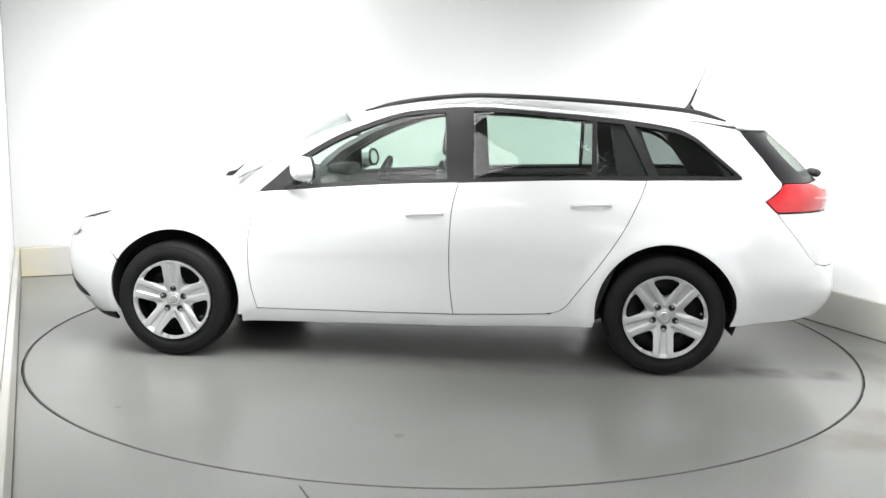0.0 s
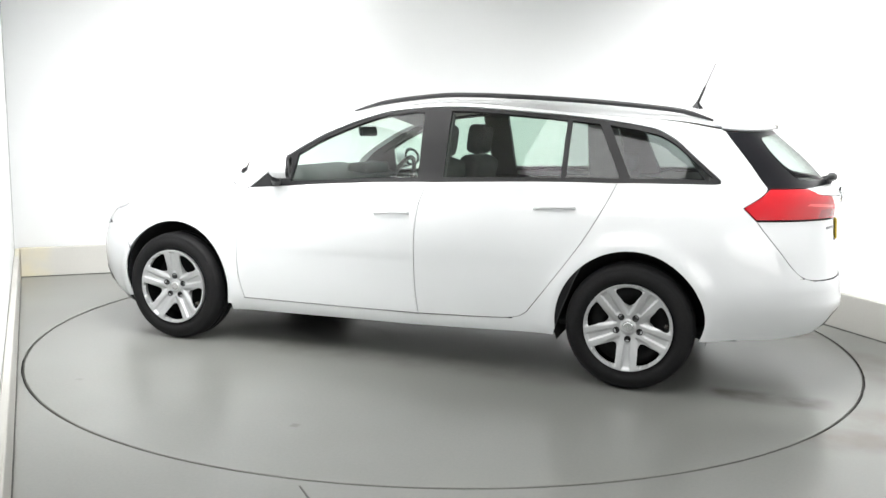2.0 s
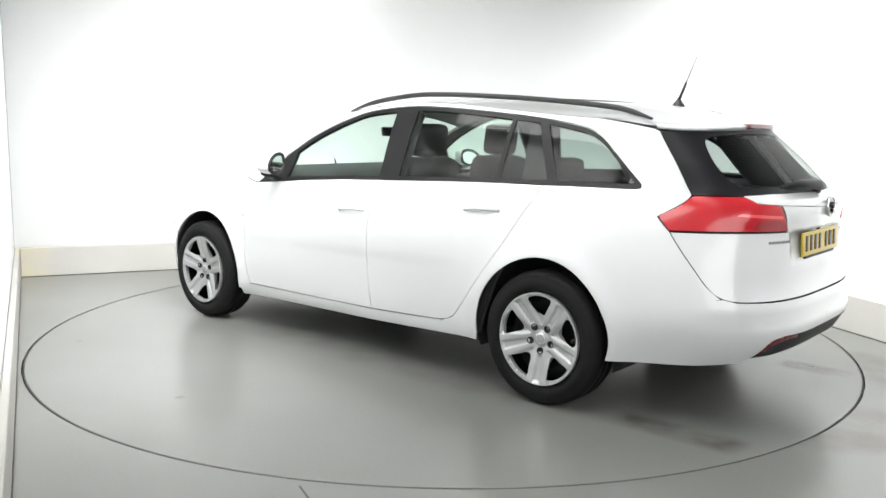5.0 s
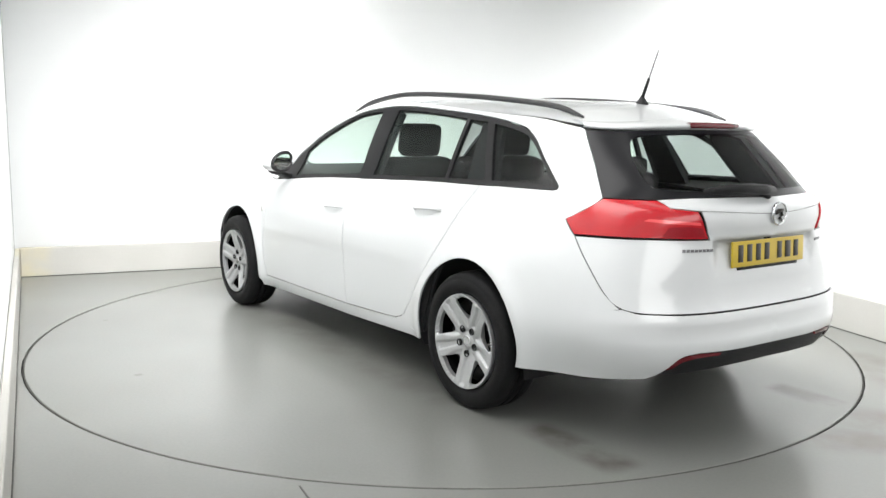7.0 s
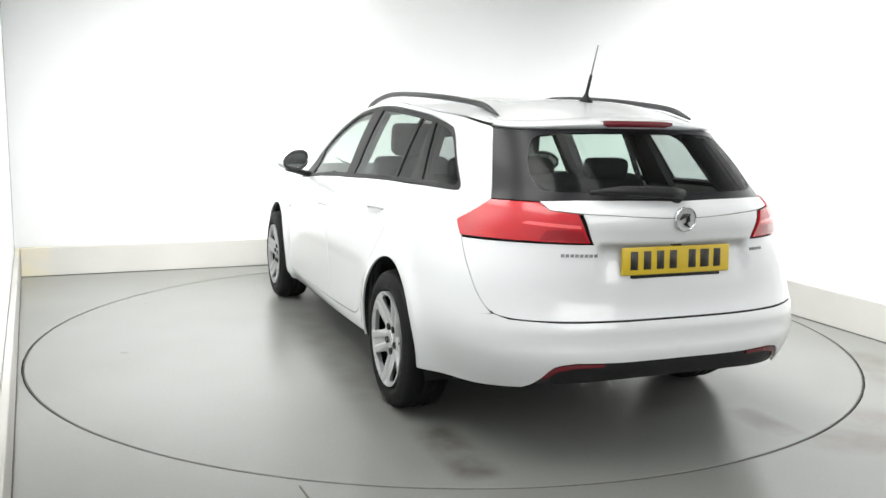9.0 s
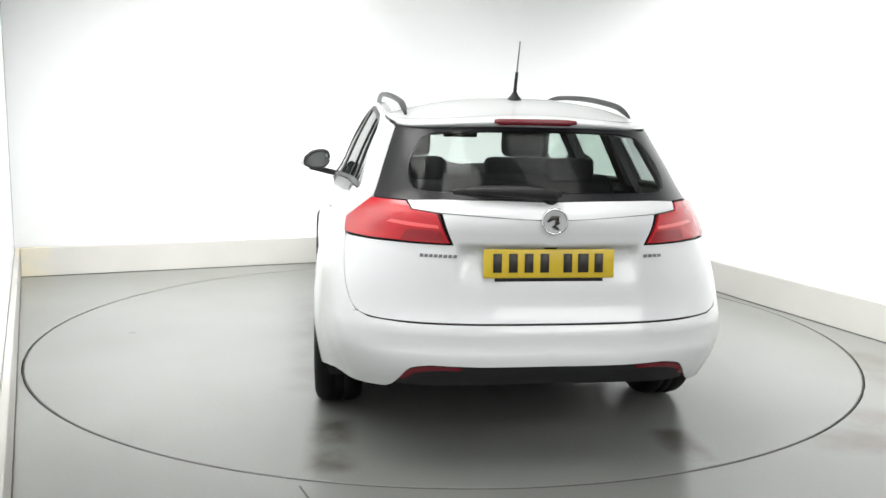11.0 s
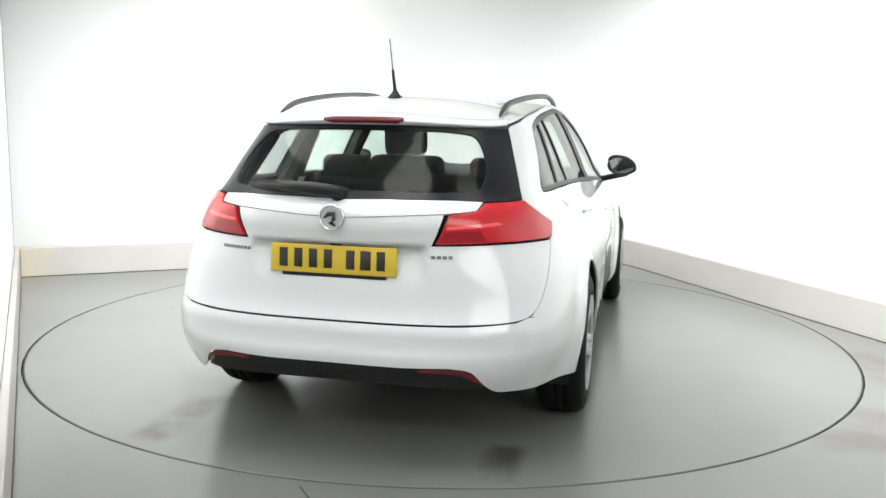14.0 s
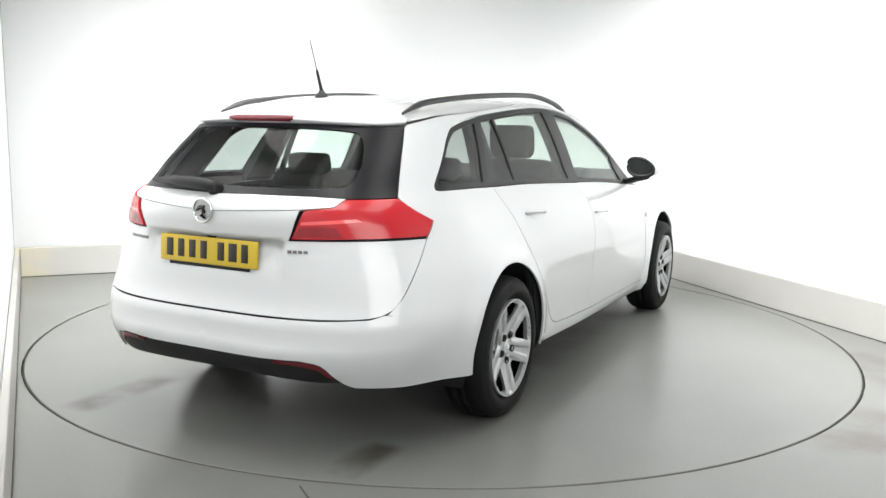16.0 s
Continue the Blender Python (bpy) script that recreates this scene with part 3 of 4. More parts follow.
    # wheel house
    for cx in (0.0, 2.815):
        bm = bmesh.new()
        rows = []
        for k in range(25):
            a = math.radians(-18 + 216 * k / 24)
            rows.append([liner_point(cx + r * math.cos(a), s, y, max(0.17, 0.325 + r * math.sin(a))) for r, y in ((0.400, 0.925), (0.402, 0.80), (0.402, 0.62), (0.05, 0.60))])
        part("wheel_housing", grid(bm, rows), DARK, car, "black wheel arch liner")


def ends(car):
    """Bonnet, bumpers, roof, screens and tailgate."""
    u0 = U_TAIL
    bumper = [(3.090, 0.5955), (3.55, 0.5955), (3.638, 0.6055), (3.70, 0.5905), (3.90, 0.5835), (4.15, 0.5815), (u0, 0.581), (u0, 0.421), (4.141, 0.420)] + curve([(3.96, 0.424), (3.875, 0.408), (3.815, 0.355), (3.775, 0.322)], 4) + [(3.74, 0.305), (3.45, 0.280), (3.195, 0.262)] + arch(2.815, 0.325, 0.385, -9, 43, 10)
    panel("rear_bumper", bumper, WHITE, car, "white rear bumper", 0, gap=0.001, step=0.032, keep=u0)
    diff = curve([(3.785, 0.322), (3.822, 0.355), (3.88, 0.404), (3.96, 0.420)], 4) + [(4.141, 0.416), (u0, 0.417), (u0, 0.335), (4.1, 0.330), (3.9, 0.318), (3.82, 0.318)]
    dif = panel("rear_diffuser", diff, PLASTIC, car, "black plastic lower bumper insert", 0, step=0.04, off=-0.012, thick=0.03)
    for s in (1, -1):
        refl = curve([(3.80, 0.345), (3.835, 0.378), (3.89, 0.407), (3.96, 0.418)], 4) + [(4.075, 0.415), (4.07, 0.402), (3.96, 0.400), (3.885, 0.385), (3.84, 0.352)]
        panel("rear_reflector", refl, RED_DARK, car, "long dark red rear reflector", s, step=0.04, off=-0.004, thick=0.01)
    for s in (1, -1):
        panel("bumper_flange", [(3.145, 0.565), (3.62, 0.575), (3.60, 0.612), (3.10, 0.615)], WHITE, car, "white flange behind the bumper joint", s, step=0.05, off=-0.004, thick=0.004)
    # tailgate
    gate = curve(GATE_SIDE, 5) + [(u0, 0.5855), (u0, 0.9885), (4.25, 0.9945), (4.08, 1.0035), (3.935, 1.0095), (4.020, 0.887), (3.762, 0.889)]
    tail = panel("tailgate", gate, WHITE, car, "white tailgate", 0, gap=0.0025, step=0.03, fn=gate_skin, keep=u0,
                 lines=([(4.06, 0.8865), (u0, 0.8865)], [(4.06, 0.8785), (u0, 0.8785)]))
    bar = [(3.798, 1.018), (3.925, 1.009), (4.08, 1.003), (4.25, 0.994), (u0, 0.988), (u0, 1.050), (4.184, 1.055), (3.92, 1.054), (3.760, 1.046)]
    panel("garnish_bar", bar, WHITE, tail, "white moulding above the badge", 0, step=0.03, off=0.003, thick=0.016, keep=u0)
    half = [(u0, 1.088), (4.0, 1.088)] + curve([(3.86, 1.088), (3.755, 1.105), (3.705, 1.19), (3.715, 1.27), (3.76, 1.315), (3.90, 1.330)], 5) + [(4.1, 1.335), (u0, 1.337)]
    outline = curve(GATE_TOP, 4) + [(3.755, 1.049), (3.92, 1.057), (4.184, 1.058), (u0, 1.053), (u0, 1.088)] + half[1:-1] + [(u0, 1.337), (u0, 1.356), (4.186, 1.356), (3.875, 1.350), (3.60, 1.343)]
    frame_ob = panel("rear_window", outline, FRIT, tail, "black glazed border of the rear window", 0, gap=0.0015, step=0.035, off=-0.002, keep=u0)
    pane = panel("window_pane", half, PANE_REAR, frame_ob, "tinted rear window glass", 0, gap=-0.0015, step=0.04, off=-0.003, thick=0.004, keep=u0)
    pane.visible_shadow = False
    for s in (1, -1):
        lamp = [(3.355, 0.950), (3.425, 0.889), (3.762, 0.892), (4.014, 0.890), (3.924, 1.006), (3.80, 1.017), (3.757, 1.043), (3.512, 1.044)]
        cluster = panel("tail_light", inset(lamp, 0.001), PLASTIC, car, "red rear light cluster with black edge", s, step=0.04, off=-0.004, thick=0.03)
        lens = [(3.362, 0.950), (3.428, 0.893), (3.762, 0.896), (4.006, 0.894), (3.920, 1.003), (3.798, 1.013), (3.754, 1.040), (3.514, 1.040)]
        low = curve([(3.80, 0.900), (3.90, 0.900), (3.992, 0.899)], 2) + curve([(3.962, 0.938), (3.90, 0.944), (3.815, 0.940)], 3)
        mid = curve([(3.70, 0.962), (3.82, 0.955), (3.950, 0.950)], 3) + curve([(3.942, 0.962), (3.82, 0.968), (3.72, 0.972)], 3)
        panel("lens", lens, RED, cluster, "glossy red lens", s, holes=[low, mid], step=0.03, off=0.007, thick=0.012)
        panel("lower_lens", low, RED_MID, cluster, "deep red lower lens", s, step=0.02, off=0.0066, thick=0.008)
        panel("light_guide", mid, RED_PALE, cluster, "pale red light strip", s, step=0.02, off=0.0068, thick=0.008)
    # roof
    bm = bmesh.new()
    rows = []
    for k in range(49):
        x = 1.0 + 2.40 * k / 48
        ye = plan_half(x, roof_edge(x)) - 0.002
        rows.append([Vector((x - 0.16 * (1 - (w / 15.0) ** 2) * ease((1.6 - x) / 0.6), ye * w / 15, roof_at(x, ye * w / 15))) for w in range(-15, 16)])
    roof = part("roof", grid(bm, rows), WHITE, car, "white roof panel")
    bm = bmesh.new()
    grid(bm, [[Vector((p.x, p.y * 0.96, p.z - 0.035)) for p in row] for row in rows])
    part("headlining", bm, LINER, car, "pale grey headlining")
    # windscreen between roof and bonnet
    edge = [skin(*p) for p in curve(SCREEN_EDGE, 4)]
    rows = []
    for k, e in enumerate(edge):
        v = k / (len(edge) - 1)
        cx, cz = e.x - 0.20 + 0.03 * v, e.z + 0.03 + 0.055 * v
        rows.append([Vector((cx + (e.x - cx) * abs(w / 10) ** 2.2, e.y * w / 10, cz + (e.z - cz) * (w / 10) ** 2)) for w in range(-10, 11)])
    pane = part("windscreen", grid(bmesh.new(), rows), SCREEN, car, "clear curved windscreen")
    pane.visible_shadow = False
    # bonnet: ribs from wing edge to wing edge
    rows = []
    for k in range(37):
        u = U_NOSE + 0.02 + (0.36 - U_NOSE - 0.02) * k / 36
        z = fender_edge(u)
        p = skin(u, z)
        h = 0.065 * ease((u - U_NOSE) / 1.0)
        rows.append([Vector((p.x - 0.14 * ease((u + 0.2) / 0.55) * (1 - (w / 10) ** 2), p.y * w / 10, z - 0.001 + h * (1 - abs(w / 10) ** 2.3))) for w in range(-10, 11)])
    part("bonnet", grid(bmesh.new(), rows), WHITE, car, "white bonnet")
    nose = [(U_NOSE, 0.16), (-1.0, 0.165), (-0.62, 0.18), (-0.40, 0.21)] + arch(0.0, 0.325, 0.392, 196, 150, 8) + [(-0.42, 0.605), (-0.62, 0.662), (-0.80, 0.628), (-1.06, 0.618), (-1.13, 0.668), (-0.97, 0.706), (-1.3, 0.70), (U_NOSE, 0.685)]
    bm = bmesh.new()
    flat = sheet(inset(nose, 0.001), (), 0.05)
    for s in (1, -1):
        shell(bm, flat, skin_map(lambda u, z: skin(max(u, U_NOSE), z)), s)
    part("front_bumper", bm, WHITE, car, "white front bumper")
    for s in (1, -1):
        panel("fog_light_grille", [(-0.64, 0.275), (-0.80, 0.285), (-0.98, 0.31), (-0.96, 0.37), (-0.78, 0.35), (-0.66, 0.30)], PLASTIC, car, "black fog light grille", s, step=0.05, off=0.004)
    panel("radiator_grille", [(-1.2, 0.46), (-1.49, 0.46), (-1.49, 0.62), (-1.24, 0.62)], PLASTIC, car, "black radiator grille", 1, step=0.05, off=0.004)
    panel("radiator_grille", [(-1.2, 0.46), (-1.49, 0.46), (-1.49, 0.62), (-1.24, 0.62)], PLASTIC, car, "black radiator grille", -1, step=0.05, off=0.004)
    for s in (1, -1):
        panel("front_deflector", [(-0.45, 0.205), (-0.47, 0.150), (-0.60, 0.145), (-0.80, 0.150), (-0.78, 0.172), (-0.62, 0.180)], PLASTIC, car, "black air deflector under the bumper", s, step=0.05, off=0.003, thick=0.015)
    # front wiper arms on the scuttle
    for y in (-0.42, 0.12):
        bm = bmesh.new()
        tube(bm, [(0.11, y + 0.07, 0.998), (0.15, y + 0.03, 1.014), (0.19, y - 0.01, 1.024), (0.23, y - 0.05, 1.040), (0.30, y - 0.13, 1.080)], [0.004, 0.015, 0.014, 0.006, 0.003], 8)
        part("front_wiper", bm, PLASTIC, car, "black windscreen wiper")


def spoiler(car):
    """The lip over the rear window, with its brake light."""
    rows = []
    lip = []
    for k in range(-24, 25):
        u = U_TAIL - (U_TAIL - 3.43) * abs(k) / 24
        p, n = skin_map(skin)(u, 1.356)
        s = 1 if k >= 0 else -1
        reach = 0.035 * ease((24 - abs(k)) / 3)
        tip = Vector((p.x + n.x * reach, s * (p.y + n.y * reach * 0.2), 0))
        x0 = min(3.36, p.x - 0.10)
        drop = 0.028 * (1 - ease(abs(k) / 24 * 1.2 - 0.1))
        zt = 1.363 + drop * 0.6
        y0 = tip.y * 0.99
        prof = [Vector((x0, y0, roof_at(x0, y0) + 0.001)), Vector((x0 + (tip.x - x0) * 0.5, y0, roof_at(x0, y0) * 0.45 + zt * 0.55 + 0.006)),
                Vector((tip.x - 0.010, tip.y, zt + 0.001)), Vector((tip.x, tip.y, zt - 0.005)), Vector((tip.x - 0.002, tip.y, zt - 0.013)), Vector((p.x - 0.03, p.y * s * 0.99, 1.344))]
        rows.append(prof)
        lip.append((tip, zt, s))
    sp = part("roof_spoiler", grid(bmesh.new(), rows), WHITE, car, "white roof spoiler lip")
    rows = []
    for k in range(-6, 7):
        t, zt, s = lip[24 + round(k)]
        w = 1.0 if abs(k) < 6 else 0.6
        rows.append([Vector((t.x - 0.03, t.y, zt + 0.008 * w)), Vector((t.x + 0.004, t.y, zt + 0.005 * w)), Vector((t.x + 0.005, t.y, zt - 0.016 * w)), Vector((t.x - 0.03, t.y, zt - 0.022 * w))])
    part("high_brake_light", grid(bmesh.new(), rows), RED_DARK, sp, "dark red high-level brake light")


def wheel_cover_shape():
    """Flat outline of the cover: disc, five windows between five spokes."""
    disc = arch(0, 0, 0.240, 0, 356.25, 95)
    holes = []
    for k in range(5):
        a = math.radians(90 + 72 * k)
        pts = [(0.112, 0.0), (0.117, 0.10), (0.128, 0.17), (0.160, 0.26), (0.196, 0.335), (0.210, 0.345), (0.219, 0.31), (0.223, 0.16), (0.224, 0.0)]
        loop = [(r, t) for r, t in pts] + [(r, -t) for r, t in pts[-2:0:-1]]
        holes.append([(r * math.cos(a + t), r * math.sin(a + t)) for r, t in loop])
    return sheet(disc, holes, 0.0075)


COVER = wheel_cover_shape()


def cover_depth(a, b):
    r = math.hypot(a, b)
    t = math.degrees(math.atan2(b, a)) - 90 + 36
    t = (t + 36) % 72 - 36
    off = abs(math.radians(t)) * r
    d = -0.004 - 0.030 * (1 - ease(r / 0.19)) + 0.010 * ease((r - 0.17) / 0.06)
    if 0.07 < r < 0.228:
        valley = 0.013 + 0.009 * (r - 0.08) / 0.14
        d -= 0.011 * ease((valley + 0.004 - off) / 0.009) * ease((r - 0.080) / 0.02) * ease((0.236 - r) / 0.02)
        d -= 0.012 * ease((off - 0.032 - 0.02 * ease((r - 0.1) / 0.1)) / 0.025)
    if r < 0.045:
        d += 0.010 * ease((0.045 - r) / 0.012)
    return d


def wheel(car, x, s, turn):
    z0, face = 0.308, 0.926 + (0.050 if x < 1 else 0)
    m = Matrix.Translation((x, 0, z0)) @ pose(0, 0, 0, 0, turn, 0) @ Matrix.Diagonal((0.963, 1, 0.963, 1))
    flip = Matrix.Diagonal((1, s, 1, 1))
    turn_y = flip @ pose(0, 0, 0, -90, 0, 0)
    bm = lathe(bmesh.new(), [(0.001, 0.80), (0.14, 0.80), (0.15, 0.83), (0.225, 0.83), (0.225, 0.70), (0.001, 0.70)], 32, m @ turn_y)
    bmesh.ops.recalc_face_normals(bm, faces=bm.faces)
    w = part("wheel", bm, DARK, car, "dark steel wheel")
    prof = [(0.222, 0.72), (0.250, 0.690), (0.300, 0.680), (0.330, 0.690), (0.344, 0.712), (0.3505, 0.74), (0.3505, 0.768), (0.344, 0.770), (0.344, 0.778), (0.351, 0.780), (0.351, 0.810), (0.345, 0.812), (0.345, 0.820), (0.3505, 0.822),
            (0.3505, 0.850), (0.345, 0.878), (0.336, 0.893), (0.322, 0.903), (0.318, 0.9025), (0.313, 0.9060), (0.290, 0.911), (0.266, 0.909), (0.264, 0.907), (0.252, 0.901), (0.244, 0.890), (0.236, 0.875)]
    prof = [(r, h + face - 0.905) for r, h in prof]
    bm = lathe(bmesh.new(), prof, 64, m @ turn_y)
    bmesh.ops.recalc_face_normals(bm, faces=bm.faces)
    part("tyre", bm, RUBBER, w, "black worn road tyre")
    bm = bmesh.new()
    pts, tris = COVER

    def place(a, b):
        e = 0.0025
        d = cover_depth(a, b)
        n = Vector((-(cover_depth(a + e, b) - cover_depth(a - e, b)) / (2 * e), 1, -(cover_depth(a, b + e) - cover_depth(a, b - e)) / (2 * e))).normalized()
        return Vector((a, face + d, b)), n
    shell(bm, (pts, tris), place, 1, 0.022)
    layer, turned = bm.verts.layers.float_vector["facing"], (m @ flip).to_3x3()
    for v in bm.verts:
        v[layer] = turned @ v[layer]
    bm.transform(m @ flip)
    if s < 0:
        bmesh.ops.reverse_faces(bm, faces=bm.faces)
    part("wheel_cover", bm, SILVER, w, "silver five-spoke wheel cover")
    for k in range(5):
        a = math.radians(90 + 36 + 72 * k)
        q = m @ flip @ Matrix.Translation((0.066 * math.cos(a), face - 0.030, 0.066 * math.sin(a))) @ pose(0, 0, 0, -90, 0, 0)
        bm = lathe(bmesh.new(), [(0.0185, -0.005), (0.0185, 0.010), (0.0165, 0.013), (0.0135, 0.006), (0.001, 0.005)], 12, q)
        bmesh.ops.recalc_face_normals(bm, faces=bm.faces)
        part("wheel_nut", bm, BLACK, w, "black wheel nut")
    q = m @ flip @ Matrix.Translation((0, face - 0.026, 0)) @ pose(0, 0, 0, -90, 0, 0)
    bm = lathe(bmesh.new(), [(0.029, -0.004), (0.029, 0.003), (0.026, 0.005), (0.018, 0.004), (0.001, 0.0055)], 24, q)
    bmesh.ops.recalc_face_normals(bm, faces=bm.faces)
    part("centre_cap", bm, CHROME, w, "chrome centre cap")
    a = math.radians(90 + 36 + 72 * 3 + 25)
    q = m @ flip @ Matrix.Translation((0.205 * math.cos(a), face - 0.004, 0.205 * math.sin(a))) @ pose(0, 0, 0, -90, 0, 0)
    part("valve", lathe(bmesh.new(), [(0.010, -0.02), (0.010, 0.004), (0.001, 0.006)], 10, q), INK, w, "black valve cap")


def door_mirror(car, s):
    """Rounded housing on a foot at the window's front corner, turned towards the driver."""
    pivot = Vector((0.72, s * 0.93, 0))
    shift = Matrix.Translation((0.045, 0, 0.012))
    aim = shift @ Matrix.Translation(pivot) @ pose(0, 0, 0, 0, 0, 24 if s < 0 else -10) @ Matrix.Translation(-pivot)
    bm = bmesh.new()
    bmesh.ops.create_icosphere(bm, subdivisions=4, radius=1)
    for v in bm.verts:
        c = v.co.copy()
        y = c.y
        wid = 1.0 - 0.30 * ease((y + 0.2) / 1.2)
        sq = lambda t: math.copysign(abs(t) ** 0.75, t)
        x = sq(c.x) * 0.075
        x = min(x, 0.035)
        v.co = Vector((0.725 + x, s * (0.985 + sq(y) * 0.105), 1.068 + sq(c.z) * 0.066 * wid - 0.012 * y))
    if s < 0:
        bmesh.ops.reverse_faces(bm, faces=bm.faces)
    bm.transform(aim)
    ob = part("door_mirror", bm, WHITE, car, "white door mirror with black foot")
    rim = [(0.764, 0.985 + 0.092 * math.copysign(abs(math.cos(t)) ** 0.75, math.cos(t)), 1.067 + 0.057 * (1 - 0.28 * ease((math.cos(t) + 0.2) / 1.2)) * math.copysign(abs(math.sin(t)) ** 0.75, math.sin(t)) - 0.012 * math.cos(t)) for t in (2 * math.pi * k / 32 for k in range(32))]
    bm = bmesh.new()
    f = bm.faces.new([bm.verts.new((p[0], s * p[1], p[2])) for p in rim])
    bmesh.ops.recalc_face_normals(bm, faces=bm.faces)
    ext = bmesh.ops.extrude_face_region(bm, geom=[f])
    bmesh.ops.translate(bm, verts=[v for v in ext["geom"] if isinstance(v, bmesh.types.BMVert)], vec=(0.003, 0, 0))
    bmesh.ops.recalc_face_normals(bm, faces=bm.faces)
    bm.transform(aim)
    part("mirror_glass", bm, MIRROR, ob, "mirror glass", smooth=False)
    bm = bmesh.new()
    loop = rim + rim[:1]
    tube(bm, [(p[0] + 0.001, s * p[1], p[2]) for p in loop], 0.011, 8)
    bm.transform(aim)
    part("mirror_frame", bm, PLASTIC, ob, "black mirror frame")
    bm = bmesh.new()
    tube(bm, [(0.67, s * 0.83, 0.975), (0.70, s * 0.89, 0.990), (0.74, s * 0.95, 1.008), (0.77, s * 1.01, 1.022)], [0.030, 0.030, 0.030, 0.028], 10, 0.7)
    part("mirror_foot", bm, PLASTIC, ob, "black mirror foot")


def roof_fittings(car):
    for s in (1, -1):
        z = spline([(1.00, 1.392), (1.08, 1.412), (1.20, 1.444), (1.44, 1.481), (1.74, 1.503), (2.235, 1.488), (2.72, 1.455), (3.0, 1.424), (3.16, 1.392)])
        pts, rs = [], []
        for k in range(41):
            x = 1.05 + 2.11 * k / 40
            pts.append((x, s * (0.550 - 0.03 * ease((x - 2.0) / 1.2) - 0.02 * ease((1.5 - x) / 0.5)), z(x) - 0.004))
            rs.append(0.006 + 0.009 * min(1, k / 4, (40 - k) / 2.0))
        rail = part("roof_rail", tube(bmesh.new(), pts, rs, 10, 0.95), RAIL, car, "dark grey roof rail")
    zz = roof_at(3.04, 0)
    bm = lathe(bmesh.new(), [(0.034, -0.006), (0.032, 0.006), (0.020, 0.018), (0.010, 0.034), (0.007, 0.040)], 16, pose(3.04, 0, zz))
    bmesh.ops.recalc_face_normals(bm, faces=bm.faces)
    ant = part("aerial", bm, PLASTIC, car, "black rod aerial on the roof")
    tip = Vector((3.130, 0, 1.718))
    base = Vector((3.043, 0, zz + 0.034))
    part("aerial_sleeve", tube(bmesh.new(), [base, base.lerp(tip, 0.40)], [0.0085, 0.007], 8), PLASTIC, ant)
    part("aerial_rod", tube(bmesh.new(), [base.lerp(tip, 0.39), tip], [0.0040, 0.0030], 8), GREY_INK, ant, "thin grey aerial rod")


